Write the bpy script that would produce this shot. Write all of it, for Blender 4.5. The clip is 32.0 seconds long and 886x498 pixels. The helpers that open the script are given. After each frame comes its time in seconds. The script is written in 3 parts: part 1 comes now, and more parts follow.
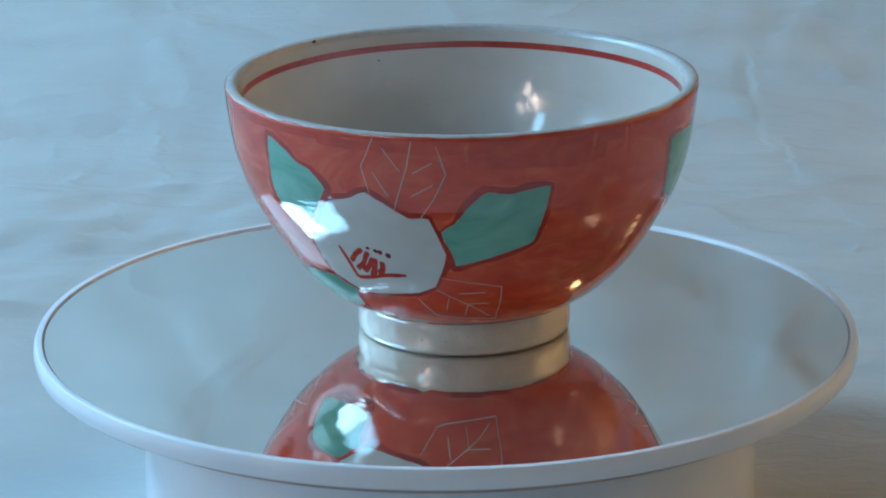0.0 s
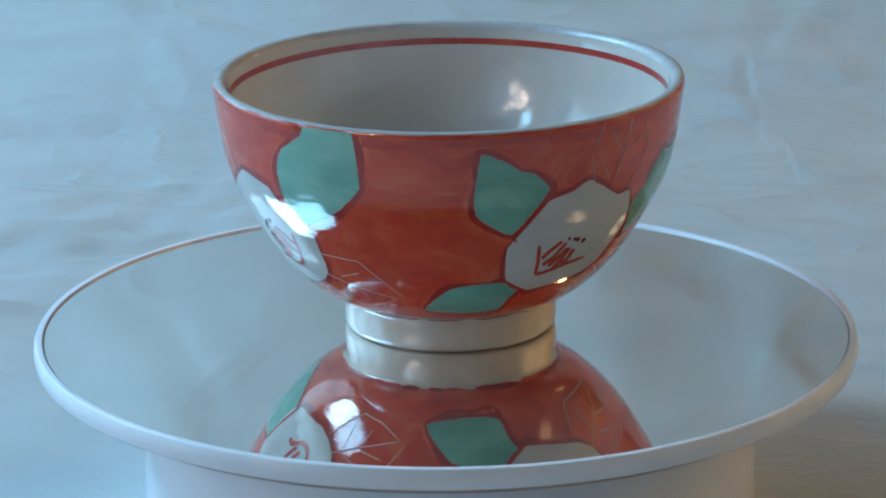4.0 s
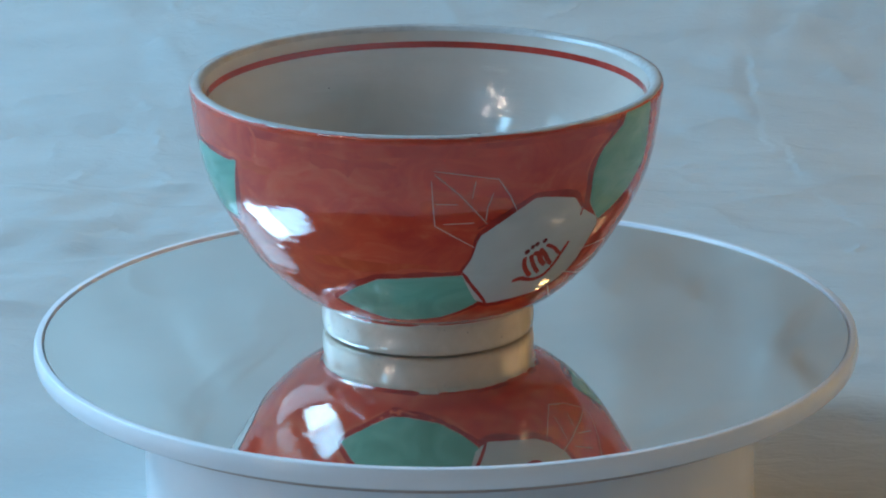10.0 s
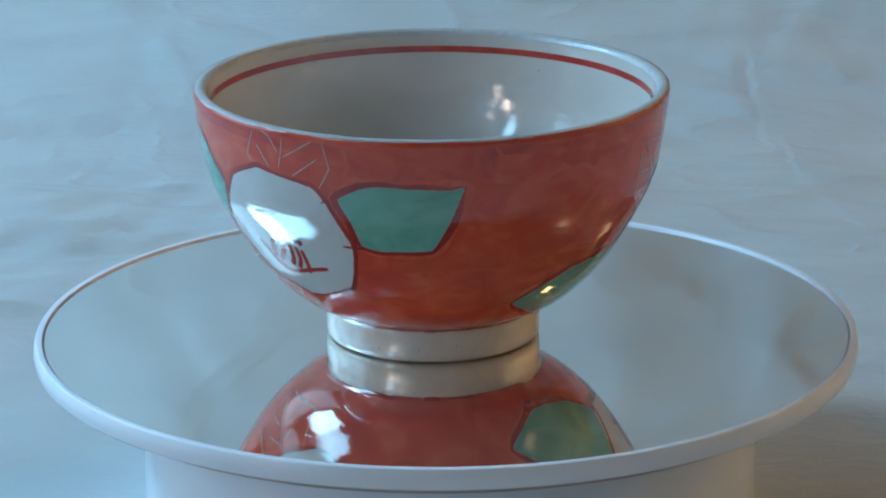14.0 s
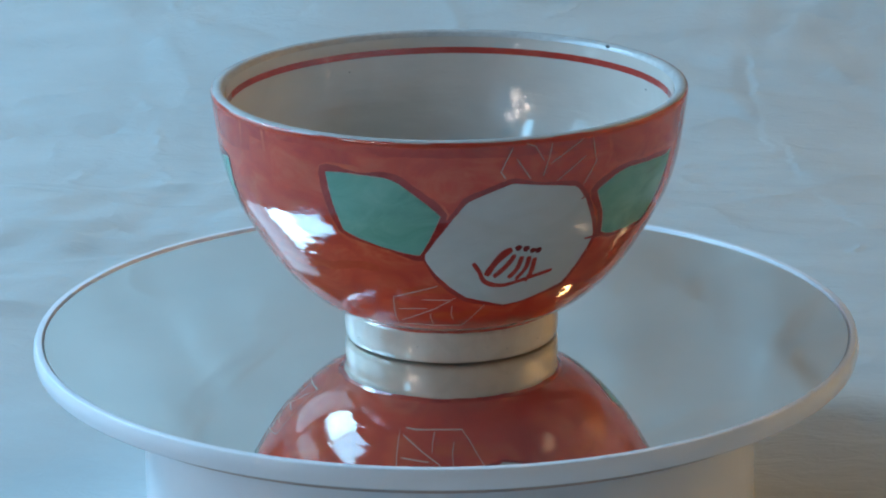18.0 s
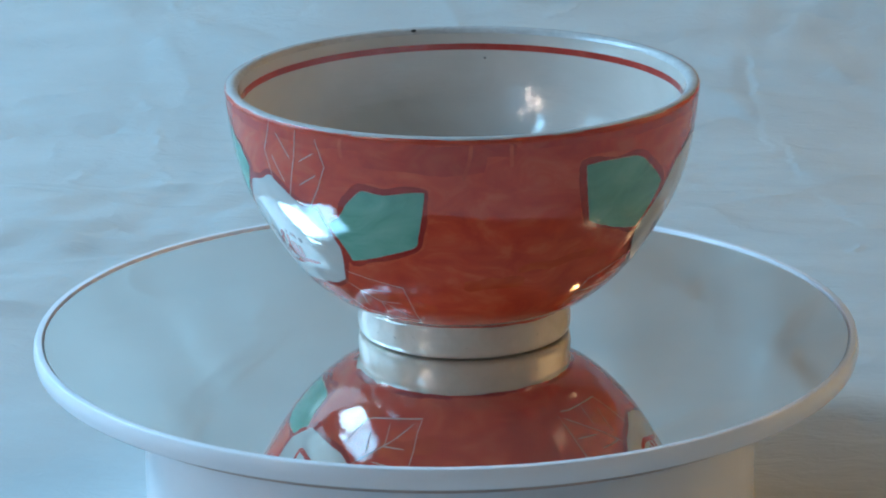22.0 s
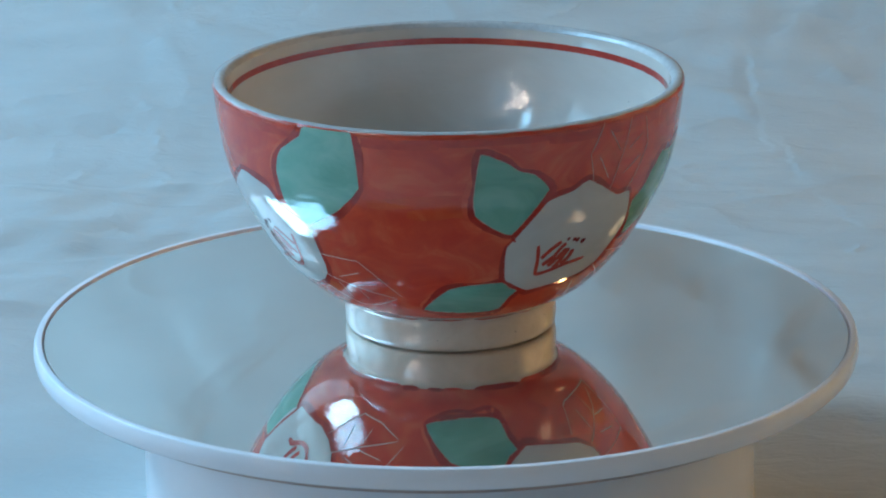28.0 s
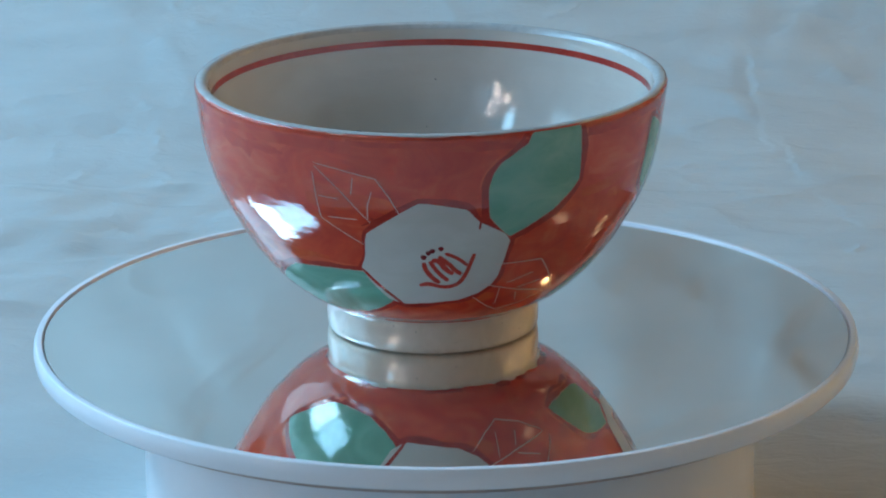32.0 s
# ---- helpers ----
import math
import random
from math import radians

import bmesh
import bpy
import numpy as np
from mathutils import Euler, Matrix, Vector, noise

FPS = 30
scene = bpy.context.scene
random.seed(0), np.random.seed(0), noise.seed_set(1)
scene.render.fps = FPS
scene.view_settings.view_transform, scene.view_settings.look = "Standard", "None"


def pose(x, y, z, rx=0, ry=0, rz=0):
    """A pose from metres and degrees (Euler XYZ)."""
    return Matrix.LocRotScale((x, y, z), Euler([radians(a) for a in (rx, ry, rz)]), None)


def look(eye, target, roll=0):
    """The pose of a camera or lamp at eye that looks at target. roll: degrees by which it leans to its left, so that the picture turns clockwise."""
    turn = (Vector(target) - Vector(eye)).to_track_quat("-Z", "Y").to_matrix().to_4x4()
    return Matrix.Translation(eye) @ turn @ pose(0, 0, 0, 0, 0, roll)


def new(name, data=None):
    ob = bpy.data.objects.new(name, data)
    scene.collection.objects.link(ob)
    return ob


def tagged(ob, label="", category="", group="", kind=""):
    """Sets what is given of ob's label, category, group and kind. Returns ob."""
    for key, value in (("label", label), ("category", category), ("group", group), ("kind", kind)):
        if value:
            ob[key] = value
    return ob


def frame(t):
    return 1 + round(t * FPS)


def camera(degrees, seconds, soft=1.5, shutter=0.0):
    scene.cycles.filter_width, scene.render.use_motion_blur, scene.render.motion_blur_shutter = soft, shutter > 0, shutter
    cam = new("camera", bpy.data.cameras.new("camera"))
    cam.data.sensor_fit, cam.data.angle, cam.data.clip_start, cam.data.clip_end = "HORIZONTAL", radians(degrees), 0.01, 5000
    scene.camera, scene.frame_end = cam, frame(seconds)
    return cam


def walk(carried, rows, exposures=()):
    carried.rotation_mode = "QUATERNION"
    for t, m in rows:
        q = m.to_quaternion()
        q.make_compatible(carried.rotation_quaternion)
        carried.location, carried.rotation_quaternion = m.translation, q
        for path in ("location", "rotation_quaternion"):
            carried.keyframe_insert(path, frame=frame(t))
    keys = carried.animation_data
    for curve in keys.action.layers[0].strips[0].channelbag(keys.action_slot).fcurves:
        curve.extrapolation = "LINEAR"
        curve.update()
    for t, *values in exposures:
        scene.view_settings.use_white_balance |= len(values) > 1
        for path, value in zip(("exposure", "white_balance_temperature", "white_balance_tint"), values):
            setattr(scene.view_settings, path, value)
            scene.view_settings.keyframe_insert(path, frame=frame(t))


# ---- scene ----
# A painted rice bowl turns on a mirror-topped turntable before a sheet of crumpled paper.
# Metres; the mirror's face is z = 0 and the turntable's axis is x = y = 0.

# ---- camera ----
cam = camera(15.894, 32.0, soft=2.05)
EYE = Vector((0.0, -0.7339, 0.2439))
TARGET = EYE + Vector((-0.00084, 0.95632, -0.29233))
walk(cam, [(0, look(EYE, TARGET, -0.545)), (32, look(EYE, TARGET, -0.545))],
     exposures=[(0, 0.40), (10, 0.40), (12, 0.30), (13, 0.27), (14, 0.32), (17, 0.40), (20, 0.39), (21, 0.43),
                (22, 0.48), (23, 0.44), (25, 0.40), (32, 0.40)])

# ---- turning ----
TURN = 14.99            # degrees a second
OFF = 0.00458           # the bowl stands this far from the axis
OFF_AT = 16.0          # degrees, at the start

# ---- light ----
world = bpy.data.worlds.new("sky")
scene.world = world
world.use_nodes = True
wn = world.node_tree
sky = wn.nodes.new("ShaderNodeTexSky")
sky.sky_type = 'NISHITA'
sky.sun_disc = False
sky.sun_elevation, sky.sun_rotation = radians(35), radians(120)
wn.links.new(sky.outputs[0], wn.nodes["Background"].inputs[0])
wn.nodes["Background"].inputs[1].default_value = 0.08

# a dim one behind the camera, added only as front fill; a narrow window, a pair with low panes beneath, and a tall
# curtained one in the west wall
WIN_X = -0.62
WINDOWS = [  # y from, y to, openings from the bottom up: z from, z to, watts, colour
    # added opening: weak fill for the front of plate and base
    (-1.50, -0.72, [(0.26, 0.72, 0.5, (0.36, 0.68, 1.0))]),
    (-0.585, -0.49, [(0.40, 0.625, 0.7, (0.305, 0.675, 1.0))]),
    (-0.137, 0.124, [(0.02, 0.31, 0.5, (0.31, 0.675, 1.0)), (0.435, 0.70, 2.9, (0.245, 0.61, 1.0))]),
    (0.142, 0.423, [(0.02, 0.31, 0.65, (0.31, 0.675, 1.0)), (0.435, 0.70, 5.0, (0.33, 0.682, 1.0))]),
    (0.48, 1.60, [(0.10, 0.86, 6.2, (0.347, 0.682, 1.0))]),
]
for y0, y1, openings in WINDOWS:
    for z0, z1, watts, tint in openings:
        lamp = bpy.data.lights.new("daylight", 'AREA')
        lamp.shape, lamp.size, lamp.size_y = 'RECTANGLE', z1 - z0, y1 - y0
        lamp.energy, lamp.color = watts, tint
        new("daylight", lamp).matrix_world = pose(WIN_X - 0.02, (y0 + y1) / 2, (z0 + z1) / 2, 0, -90, 0)


# ---- materials ----
def principled(name, colour, rough=0.5, metal=0.0, ior=1.5):
    m = bpy.data.materials.new(name)
    m.use_nodes = True
    b = m.node_tree.nodes["Principled BSDF"]
    b.inputs["Base Color"].default_value = (*colour, 1)
    b.inputs["Roughness"].default_value = rough
    b.inputs["Metallic"].default_value = metal
    b.inputs["IOR"].default_value = ior
    return m, m.node_tree, b


def noise_node(nt, scale, detail=4, rough=0.55, stretch=None, warp=0.0):
    co = nt.nodes.new("ShaderNodeTexCoord")
    mp = nt.nodes.new("ShaderNodeMapping")
    nt.links.new(co.outputs["Object"], mp.inputs["Vector"])
    if stretch:
        mp.inputs["Scale"].default_value = stretch
    n = nt.nodes.new("ShaderNodeTexNoise")
    n.inputs["Scale"].default_value, n.inputs["Detail"].default_value = scale, detail
    n.inputs["Roughness"].default_value, n.inputs["Distortion"].default_value = rough, warp
    nt.links.new(mp.outputs[0], n.inputs["Vector"])
    return n


def ramp(nt, source, stops):
    r = nt.nodes.new("ShaderNodeValToRGB")
    for _ in stops[2:]:
        r.color_ramp.elements.new(0.5)
    for el, (at, c) in zip(r.color_ramp.elements, stops):
        el.position, el.color = at, (*c, 1)
    nt.links.new(source, r.inputs[0])
    return r


def mix(nt, a, b, fac, how='MIX'):
    x = nt.nodes.new("ShaderNodeMix")
    x.data_type, x.blend_type = 'RGBA', how
    if isinstance(fac, float):
        x.inputs[0].default_value = fac
    else:
        nt.links.new(fac, x.inputs[0])
    nt.links.new(a, x.inputs[6])
    nt.links.new(b, x.inputs[7])
    return x.outputs[2]


def bump(nt, b, height, strength, distance):
    u = nt.nodes.new("ShaderNodeBump")
    u.inputs["Strength"].default_value, u.inputs["Distance"].default_value = strength, distance
    nt.links.new(height, u.inputs["Height"])
    nt.links.new(u.outputs[0], b.inputs["Normal"])


def glaze(name, dark, mid, light, scale=70, rough=0.09, stretch=(1, 1, 1.6), lump=90, ior=1.75):
    """Brushed glaze: uneven washes of one colour under a wet gloss."""
    m, nt, b = principled(name, mid, rough, 0.0, ior)
    wash = noise_node(nt, scale, 4, 0.55, stretch, 1.6)
    c1 = ramp(nt, wash.outputs[0], [(0.33, dark), (0.52, mid), (0.69, light)])
    broad = noise_node(nt, scale * 0.3, 2, 0.5)
    c2 = ramp(nt, broad.outputs[0], [(0.35, dark), (0.6, mid), (0.8, light)])
    nt.links.new(mix(nt, c1.outputs[0], c2.outputs[0], 0.45), b.inputs["Base Color"])
    lumps = noise_node(nt, lump, 3, 0.5, (1, 1, 4.5 if lump < 100 else 1.0))
    bump(nt, b, lumps.outputs[0], 0.30, 0.036 / lump)
    return m


M_RED = glaze("red_glaze", (0.55, 0.036, 0.021), (0.71, 0.075, 0.031), (0.81, 0.17, 0.075), ior=1.8)
M_DARK = glaze("dark_red_line", (0.30, 0.016, 0.014), (0.42, 0.027, 0.019), (0.54, 0.047, 0.028), 130, ior=1.8)
M_STAMEN = glaze("stamen_red", (0.36, 0.022, 0.018), (0.47, 0.034, 0.024), (0.57, 0.06, 0.035), 160)
M_ANTHER = glaze("dark_plum", (0.15, 0.010, 0.014), (0.21, 0.014, 0.018), (0.28, 0.022, 0.022), 200)
M_GREEN = glaze("green_glaze", (0.10, 0.31, 0.235), (0.18, 0.445, 0.35), (0.275, 0.55, 0.455), 60, ior=1.7)
M_GREEN_PALE = glaze("pale_green_glaze", (0.13, 0.36, 0.27), (0.26, 0.51, 0.41), (0.36, 0.59, 0.49), 60, ior=1.7)
M_CREAM = glaze("cream_glaze", (0.56, 0.495, 0.445), (0.60, 0.54, 0.49), (0.64, 0.585, 0.535), 40, 0.10)
M_PETAL = glaze("white_petal_glaze", (0.54, 0.53, 0.51), (0.585, 0.58, 0.57), (0.63, 0.63, 0.62), 60)
M_FOOT = glaze("cream_foot_glaze", (0.60, 0.54, 0.47), (0.68, 0.62, 0.545), (0.74, 0.685, 0.62), 150, 0.16, (1, 1, 1), 260)
M_RIM = glaze("worn_cream_rim", (0.40, 0.37, 0.35), (0.48, 0.45, 0.43), (0.55, 0.52, 0.50), 300, 0.27, ior=1.5)
M_PALE = glaze("pale_edge", (0.42, 0.25, 0.20), (0.50, 0.34, 0.28), (0.58, 0.44, 0.38), 120, 0.35)
M_SCRATCH = principled("incised_line", (0.66, 0.45, 0.39), 0.3)[0]
M_SPECK = principled("iron_speck", (0.03, 0.025, 0.025), 0.3)[0]

M_MIRROR, nt, b = principled("mirror", (0.91, 0.865, 0.815), 0.0, 0.965)
M_PLASTIC, nt, b = principled("white_plastic", (0.85, 0.85, 0.89), 0.22)
n = noise_node(nt, 300, 3)
bump(nt, b, n.outputs[0], 0.06, 0.0003)

M_PAPER, nt, b = principled("white_paper", (0.74, 0.73, 0.70), 0.75)
n1 = noise_node(nt, 9, 4, 0.6, (1, 2.2, 2.2))
n2 = noise_node(nt, 420, 3, 0.6)
c = ramp(nt, n1.outputs[0], [(0.3, (0.447, 0.45, 0.442)), (0.7, (0.512, 0.515, 0.505))])
nt.links.new(c.outputs[0], b.inputs["Base Color"])
n3 = noise_node(nt, 70, 4, 0.6, (1, 1.9, 1.9), 0.6)
both = nt.nodes.new("ShaderNodeMath")
both.operation = 'MULTIPLY_ADD'
nt.links.new(n2.outputs[0], both.inputs[0])
both.inputs[1].default_value = 0.10
nt.links.new(n3.outputs[0], both.inputs[2])
n4 = noise_node(nt, 15, 4, 0.6, (1, 2.2, 2.2), 0.2)
fold = nt.nodes.new("ShaderNodeMath")
fold.operation = 'SUBTRACT'
nt.links.new(n4.outputs[0], fold.inputs[0])
fold.inputs[1].default_value = 0.5
sharp = nt.nodes.new("ShaderNodeMath")
sharp.operation = 'ABSOLUTE'
nt.links.new(fold.outputs[0], sharp.inputs[0])
all3 = nt.nodes.new("ShaderNodeMath")
all3.operation = 'MULTIPLY_ADD'
nt.links.new(sharp.outputs[0], all3.inputs[0])
all3.inputs[1].default_value = -0.7
nt.links.new(both.outputs[0], all3.inputs[2])
place = nt.nodes.new("ShaderNodeTexCoord")
axes = nt.nodes.new("ShaderNodeSeparateXYZ")
nt.links.new(place.outputs["Object"], axes.inputs[0])
calm = nt.nodes.new("ShaderNodeMapRange")   # the upper sheet is less crushed
nt.links.new(axes.outputs[2], calm.inputs[0])
for i, v in ((1, 0.06), (2, 0.16), (3, 1.0), (4, 0.3)):
    calm.inputs[i].default_value = v
less = nt.nodes.new("ShaderNodeMath")
less.operation = 'MULTIPLY'
nt.links.new(all3.outputs[0], less.inputs[0])
nt.links.new(calm.outputs[0], less.inputs[1])
bump(nt, b, less.outputs[0], 0.4, 0.0022)

M_WALL, nt, b = principled("plaster", (0.42, 0.38, 0.33), 0.85)
n = noise_node(nt, 3, 5)
c = ramp(nt, n.outputs[0], [(0.3, (0.42, 0.395, 0.36)), (0.7, (0.49, 0.46, 0.42))])
nt.links.new(c.outputs[0], b.inputs["Base Color"])
M_PALE_WALL, nt, b = principled("pale_plaster", (0.6, 0.58, 0.55), 0.85)
n = noise_node(nt, 3, 5)
c = ramp(nt, n.outputs[0], [(0.3, (0.57, 0.50, 0.42)), (0.7, (0.63, 0.56, 0.48))])
nt.links.new(c.outputs[0], b.inputs["Base Color"])
M_EAST_WALL, nt, b = principled("beige_plaster", (0.66, 0.56, 0.45), 0.85)
n = noise_node(nt, 3, 5)
c = ramp(nt, n.outputs[0], [(0.3, (0.64, 0.53, 0.41)), (0.7, (0.71, 0.60, 0.48))])
nt.links.new(c.outputs[0], b.inputs["Base Color"])
M_CEILING, nt, b = principled("grey_ceiling", (0.74, 0.72, 0.69), 0.9)
n = noise_node(nt, 2, 4)
c = ramp(nt, n.outputs[0], [(0.3, (0.24, 0.225, 0.205)), (0.7, (0.29, 0.275, 0.255))])
nt.links.new(c.outputs[0], b.inputs["Base Color"])
M_WOOD, nt, b = principled("brown_wood", (0.20, 0.11, 0.055), 0.45)
n = noise_node(nt, 6, 6, 0.6, (1, 12, 12), 0.4)
c = ramp(nt, n.outputs[0], [(0.3, (0.12, 0.065, 0.03)), (0.7, (0.26, 0.15, 0.075))])
nt.links.new(c.outputs[0], b.inputs["Base Color"])
M_PANEL, nt, b = principled("yellow_wood", (0.40, 0.26, 0.12), 0.6)
n = noise_node(nt, 4, 6, 0.6, (8, 8, 1), 0.3)
c = ramp(nt, n.outputs[0], [(0.3, (0.50, 0.32, 0.11)), (0.7, (0.62, 0.42, 0.16))])
nt.links.new(c.outputs[0], b.inputs["Base Color"])
M_FRAME = principled("window_paint", (0.6, 0.58, 0.55), 0.5)[0]


def glowing(name, colour, strength):
    m, nt, b = principled(name, (0.8, 0.7, 0.5), 0.5)
    b.inputs["Emission Color"].default_value = (*colour, 1)
    b.inputs["Emission Strength"].default_value = strength
    return m


M_BULB = glowing("warm_glass", (1.0, 0.60, 0.24), 85)
M_WHITE_BULB = glowing("white_bulb", (1.0, 0.83, 0.71), 24)
M_SHADE = glowing("amber_bulb", (1.0, 0.66, 0.26), 350)
M_GAP = principled("gap_brown", (0.46, 0.34, 0.30), 0.6)[0]
M_METAL = principled("dark_metal", (0.06, 0.055, 0.05), 0.4, 0.8)[0]


# ---- mesh helpers ----
def part(name, bm, material, parent=None, label="", smooth=True):
    me = bpy.data.meshes.new(name)
    bm.to_mesh(me)
    bm.free()
    me.materials.append(material)
    if smooth:
        me.polygons.foreach_set("use_smooth", [True] * len(me.polygons))
    ob = new(name, me)
    if parent:
        ob.parent = parent
    if label:
        tagged(ob, label)
    return ob


def box(bm, lo, hi):
    vs = [bm.verts.new((x, y, z)) for x in (lo[0], hi[0]) for y in (lo[1], hi[1]) for z in (lo[2], hi[2])]
    for f in ((0, 1, 3, 2), (4, 6, 7, 5), (0, 4, 5, 1), (2, 3, 7, 6), (0, 2, 6, 4), (1, 5, 7, 3)):
        bm.faces.new([vs[i] for i in f])


def boxes(*pairs):
    bm = bmesh.new()
    for lo, hi in pairs:
        box(bm, lo, hi)
    bmesh.ops.recalc_face_normals(bm, faces=bm.faces)
    return bm


def lathe(profile, seg=192, closed=False):
    """Turn a profile of (radius, height) about z; a radius of 0 closes on the axis."""
    bm = bmesh.new()
    rings = []
    for r, z in profile:
        if r < 1e-7:
            rings.append([bm.verts.new((0, 0, z))] * seg)
        else:
            rings.append([bm.verts.new((r * math.cos(2 * math.pi * i / seg), r * math.sin(2 * math.pi * i / seg), z))
                          for i in range(seg)])
    pairs = list(zip(rings, rings[1:])) + ([(rings[-1], rings[0])] if closed else [])
    for a, b in pairs:
        for i in range(seg):
            j = (i + 1) % seg
            loop = []
            for v in (a[i], a[j], b[j], b[i]):
                if v not in loop:
                    loop.append(v)
            if len(loop) > 2:
                bm.faces.new(loop)
    bmesh.ops.recalc_face_normals(bm, faces=bm.faces)
    return bm


def smooth_line(points, step):
    """A Catmull-Rom line through the points, cut about every step."""
    if len(points) < 2:
        return [Vector(p) for p in points]
    ps = [Vector(p) for p in points]
    ps = [ps[0] * 2 - ps[1]] + ps + [ps[-1] * 2 - ps[-2]]
    out = []
    for a, b, c, d in zip(ps, ps[1:], ps[2:], ps[3:]):
        n = max(2, int((c - b).length / step))
        for k in range(n):
            t = k / n
            out.append(0.5 * (2 * b + (c - a) * t + (2 * a - 5 * b + 4 * c - d) * t * t + (3 * b - a - 3 * c + d) * t ** 3))
    out.append(ps[-2])
    return out


# ---- the bowl's shape, in millimetres ----
KNOT_Z = [8.7, 10.0, 12.5, 16.0, 21.0, 28.0, 38.0, 50.0, 60.56]
KNOT_R = [26.6, 29.61, 33.55, 37.44, 41.83, 46.45, 51.75, 54.93, 56.35]


def spline_weights(xs, ys):
    n = len(xs)
    h = np.diff(xs)
    a, b = np.eye(n), np.zeros(n)
    for i in range(1, n - 1):
        a[i, i - 1:i + 2] = h[i - 1], 2 * (h[i - 1] + h[i]), h[i]
        b[i] = 3 * ((ys[i + 1] - ys[i]) / h[i] - (ys[i] - ys[i - 1]) / h[i - 1])
    return np.linalg.solve(a, b)


CURV = spline_weights(KNOT_Z, KNOT_R)


def outer(z):
    """The outer radius at height z, both in millimetres."""
    i = min(max(int(np.searchsorted(KNOT_Z, z)) - 1, 0), len(KNOT_Z) - 2)
    h, d = KNOT_Z[i + 1] - KNOT_Z[i], z - KNOT_Z[i]
    slope = (KNOT_R[i + 1] - KNOT_R[i]) / h - h * (2 * CURV[i] + CURV[i + 1]) / 3
    return KNOT_R[i] + slope * d + CURV[i] * d * d + (CURV[i + 1] - CURV[i]) / (3 * h) * d ** 3


def skin(z):
    """The outer radius, rounded in towards the lip."""
    return outer(min(z, 60.56)) + float(np.interp(z, (60.56, 61.2, 61.6, 61.9), (0.0, 0.0, -0.09, -0.28)))


def on_bowl(deg, z, lift=0.0):
    """The place on the bowl's wall at that angle and height (mm), lifted off it, and the normal, in metres."""
    z = min(max(z, 8.7), 61.9)
    r = skin(z)
    lo, hi = max(z - 0.2, 8.7), min(z + 0.2, 61.9)
    slope = (skin(hi) - skin(lo)) / (hi - lo)
    a = radians(deg)
    nrm = Vector((math.cos(a), math.sin(a), -slope)).normalized()
    return (Vector((r * math.cos(a), r * math.sin(a), z)) + nrm * lift) / 1000, nrm


from mathutils.geometry import delaunay_2d_cdt

MM_DEG = 0.90           # about a degree's length on the wall


def flat(points):
    return [Vector((a * MM_DEG, z)) for a, z in points]


def outline(points, step=0.9, wobble=0.10, grow=0.0, seed=0):
    """A hand-drawn closed outline, straight from corner to corner but for a slight wobble; grown outwards."""
    ps = flat(points)
    area = sum(a.x * b.y - b.x * a.y for a, b in zip(ps, ps[1:] + ps[:1]))
    if area < 0:
        ps.reverse()
    fine = []
    n = len(ps)
    for i in range(n):
        a, b, c, d = ps[i - 1], ps[i], ps[(i + 1) % n], ps[(i + 2) % n]
        k = max(1, int((c - b).length / step))
        for j in range(k):
            t = j / k
            straight = b.lerp(c, t)
            curve = 0.5 * (2 * b + (c - a) * t + (2 * a - 5 * b + 4 * c - d) * t * t + (3 * b - a - 3 * c + d) * t ** 3)
            fine.append(straight.lerp(curve, 0.3))
    out = []
    m = len(fine)
    for i, p in enumerate(fine):
        tan = (fine[(i + 1) % m] - fine[i - 1])
        tan = tan.normalized() if tan.length > 1e-6 else Vector((1, 0))
        nrm = Vector((tan.y, -tan.x))
        w = noise.noise(Vector((p.x * 0.11, p.y * 0.11, seed * 7.3)))
        w2 = noise.noise(Vector((p.x * 0.7, p.y * 0.7, seed * 3.1 + 50)))
        out.append(p + nrm * (grow * (1 + 0.9 * w) + wobble * w2))
    return out


def patch(points, lift, grow=0.0, wobble=0.10, seed=0, top=61.5):
    """A painted patch that lies on the bowl's wall."""
    edge = outline(points, grow=grow, wobble=wobble, seed=seed)
    m = len(edge)
    xs, ys = [p.x for p in edge], [p.y for p in edge]
    verts = list(edge)
    step = 1.1
    y = min(ys) + step / 2
    row = 0
    while y < max(ys):
        x = min(xs) + (row % 2) * step / 2
        while x < max(xs):
            inside, near = False, False
            for i in range(m):
                a, b = edge[i - 1], edge[i]
                if (a.y > y) != (b.y > y) and x < (b.x - a.x) * (y - a.y) / (b.y - a.y) + a.x:
                    inside = not inside
                if (a - Vector((x, y))).length < 0.55:
                    near = True
            if inside and not near:
                verts.append(Vector((x, y)))
            x += step
        y += step
        row += 1
    got = delaunay_2d_cdt(verts, [(i, (i + 1) % m) for i in range(m)], [list(range(m))], 1, 1e-5)
    bm = bmesh.new()
    made = [bm.verts.new(on_bowl(v.x / MM_DEG, min(v.y, top), lift)[0]) for v in got[0]]
    for f in got[2]:
        bm.faces.new([made[i] for i in f])
    bmesh.ops.recalc_face_normals(bm, faces=bm.faces)
    for f in bm.faces:
        c = f.calc_center_median()
        if f.normal.x * c.x + f.normal.y * c.y < 0:
            f.normal_flip()
    return bm


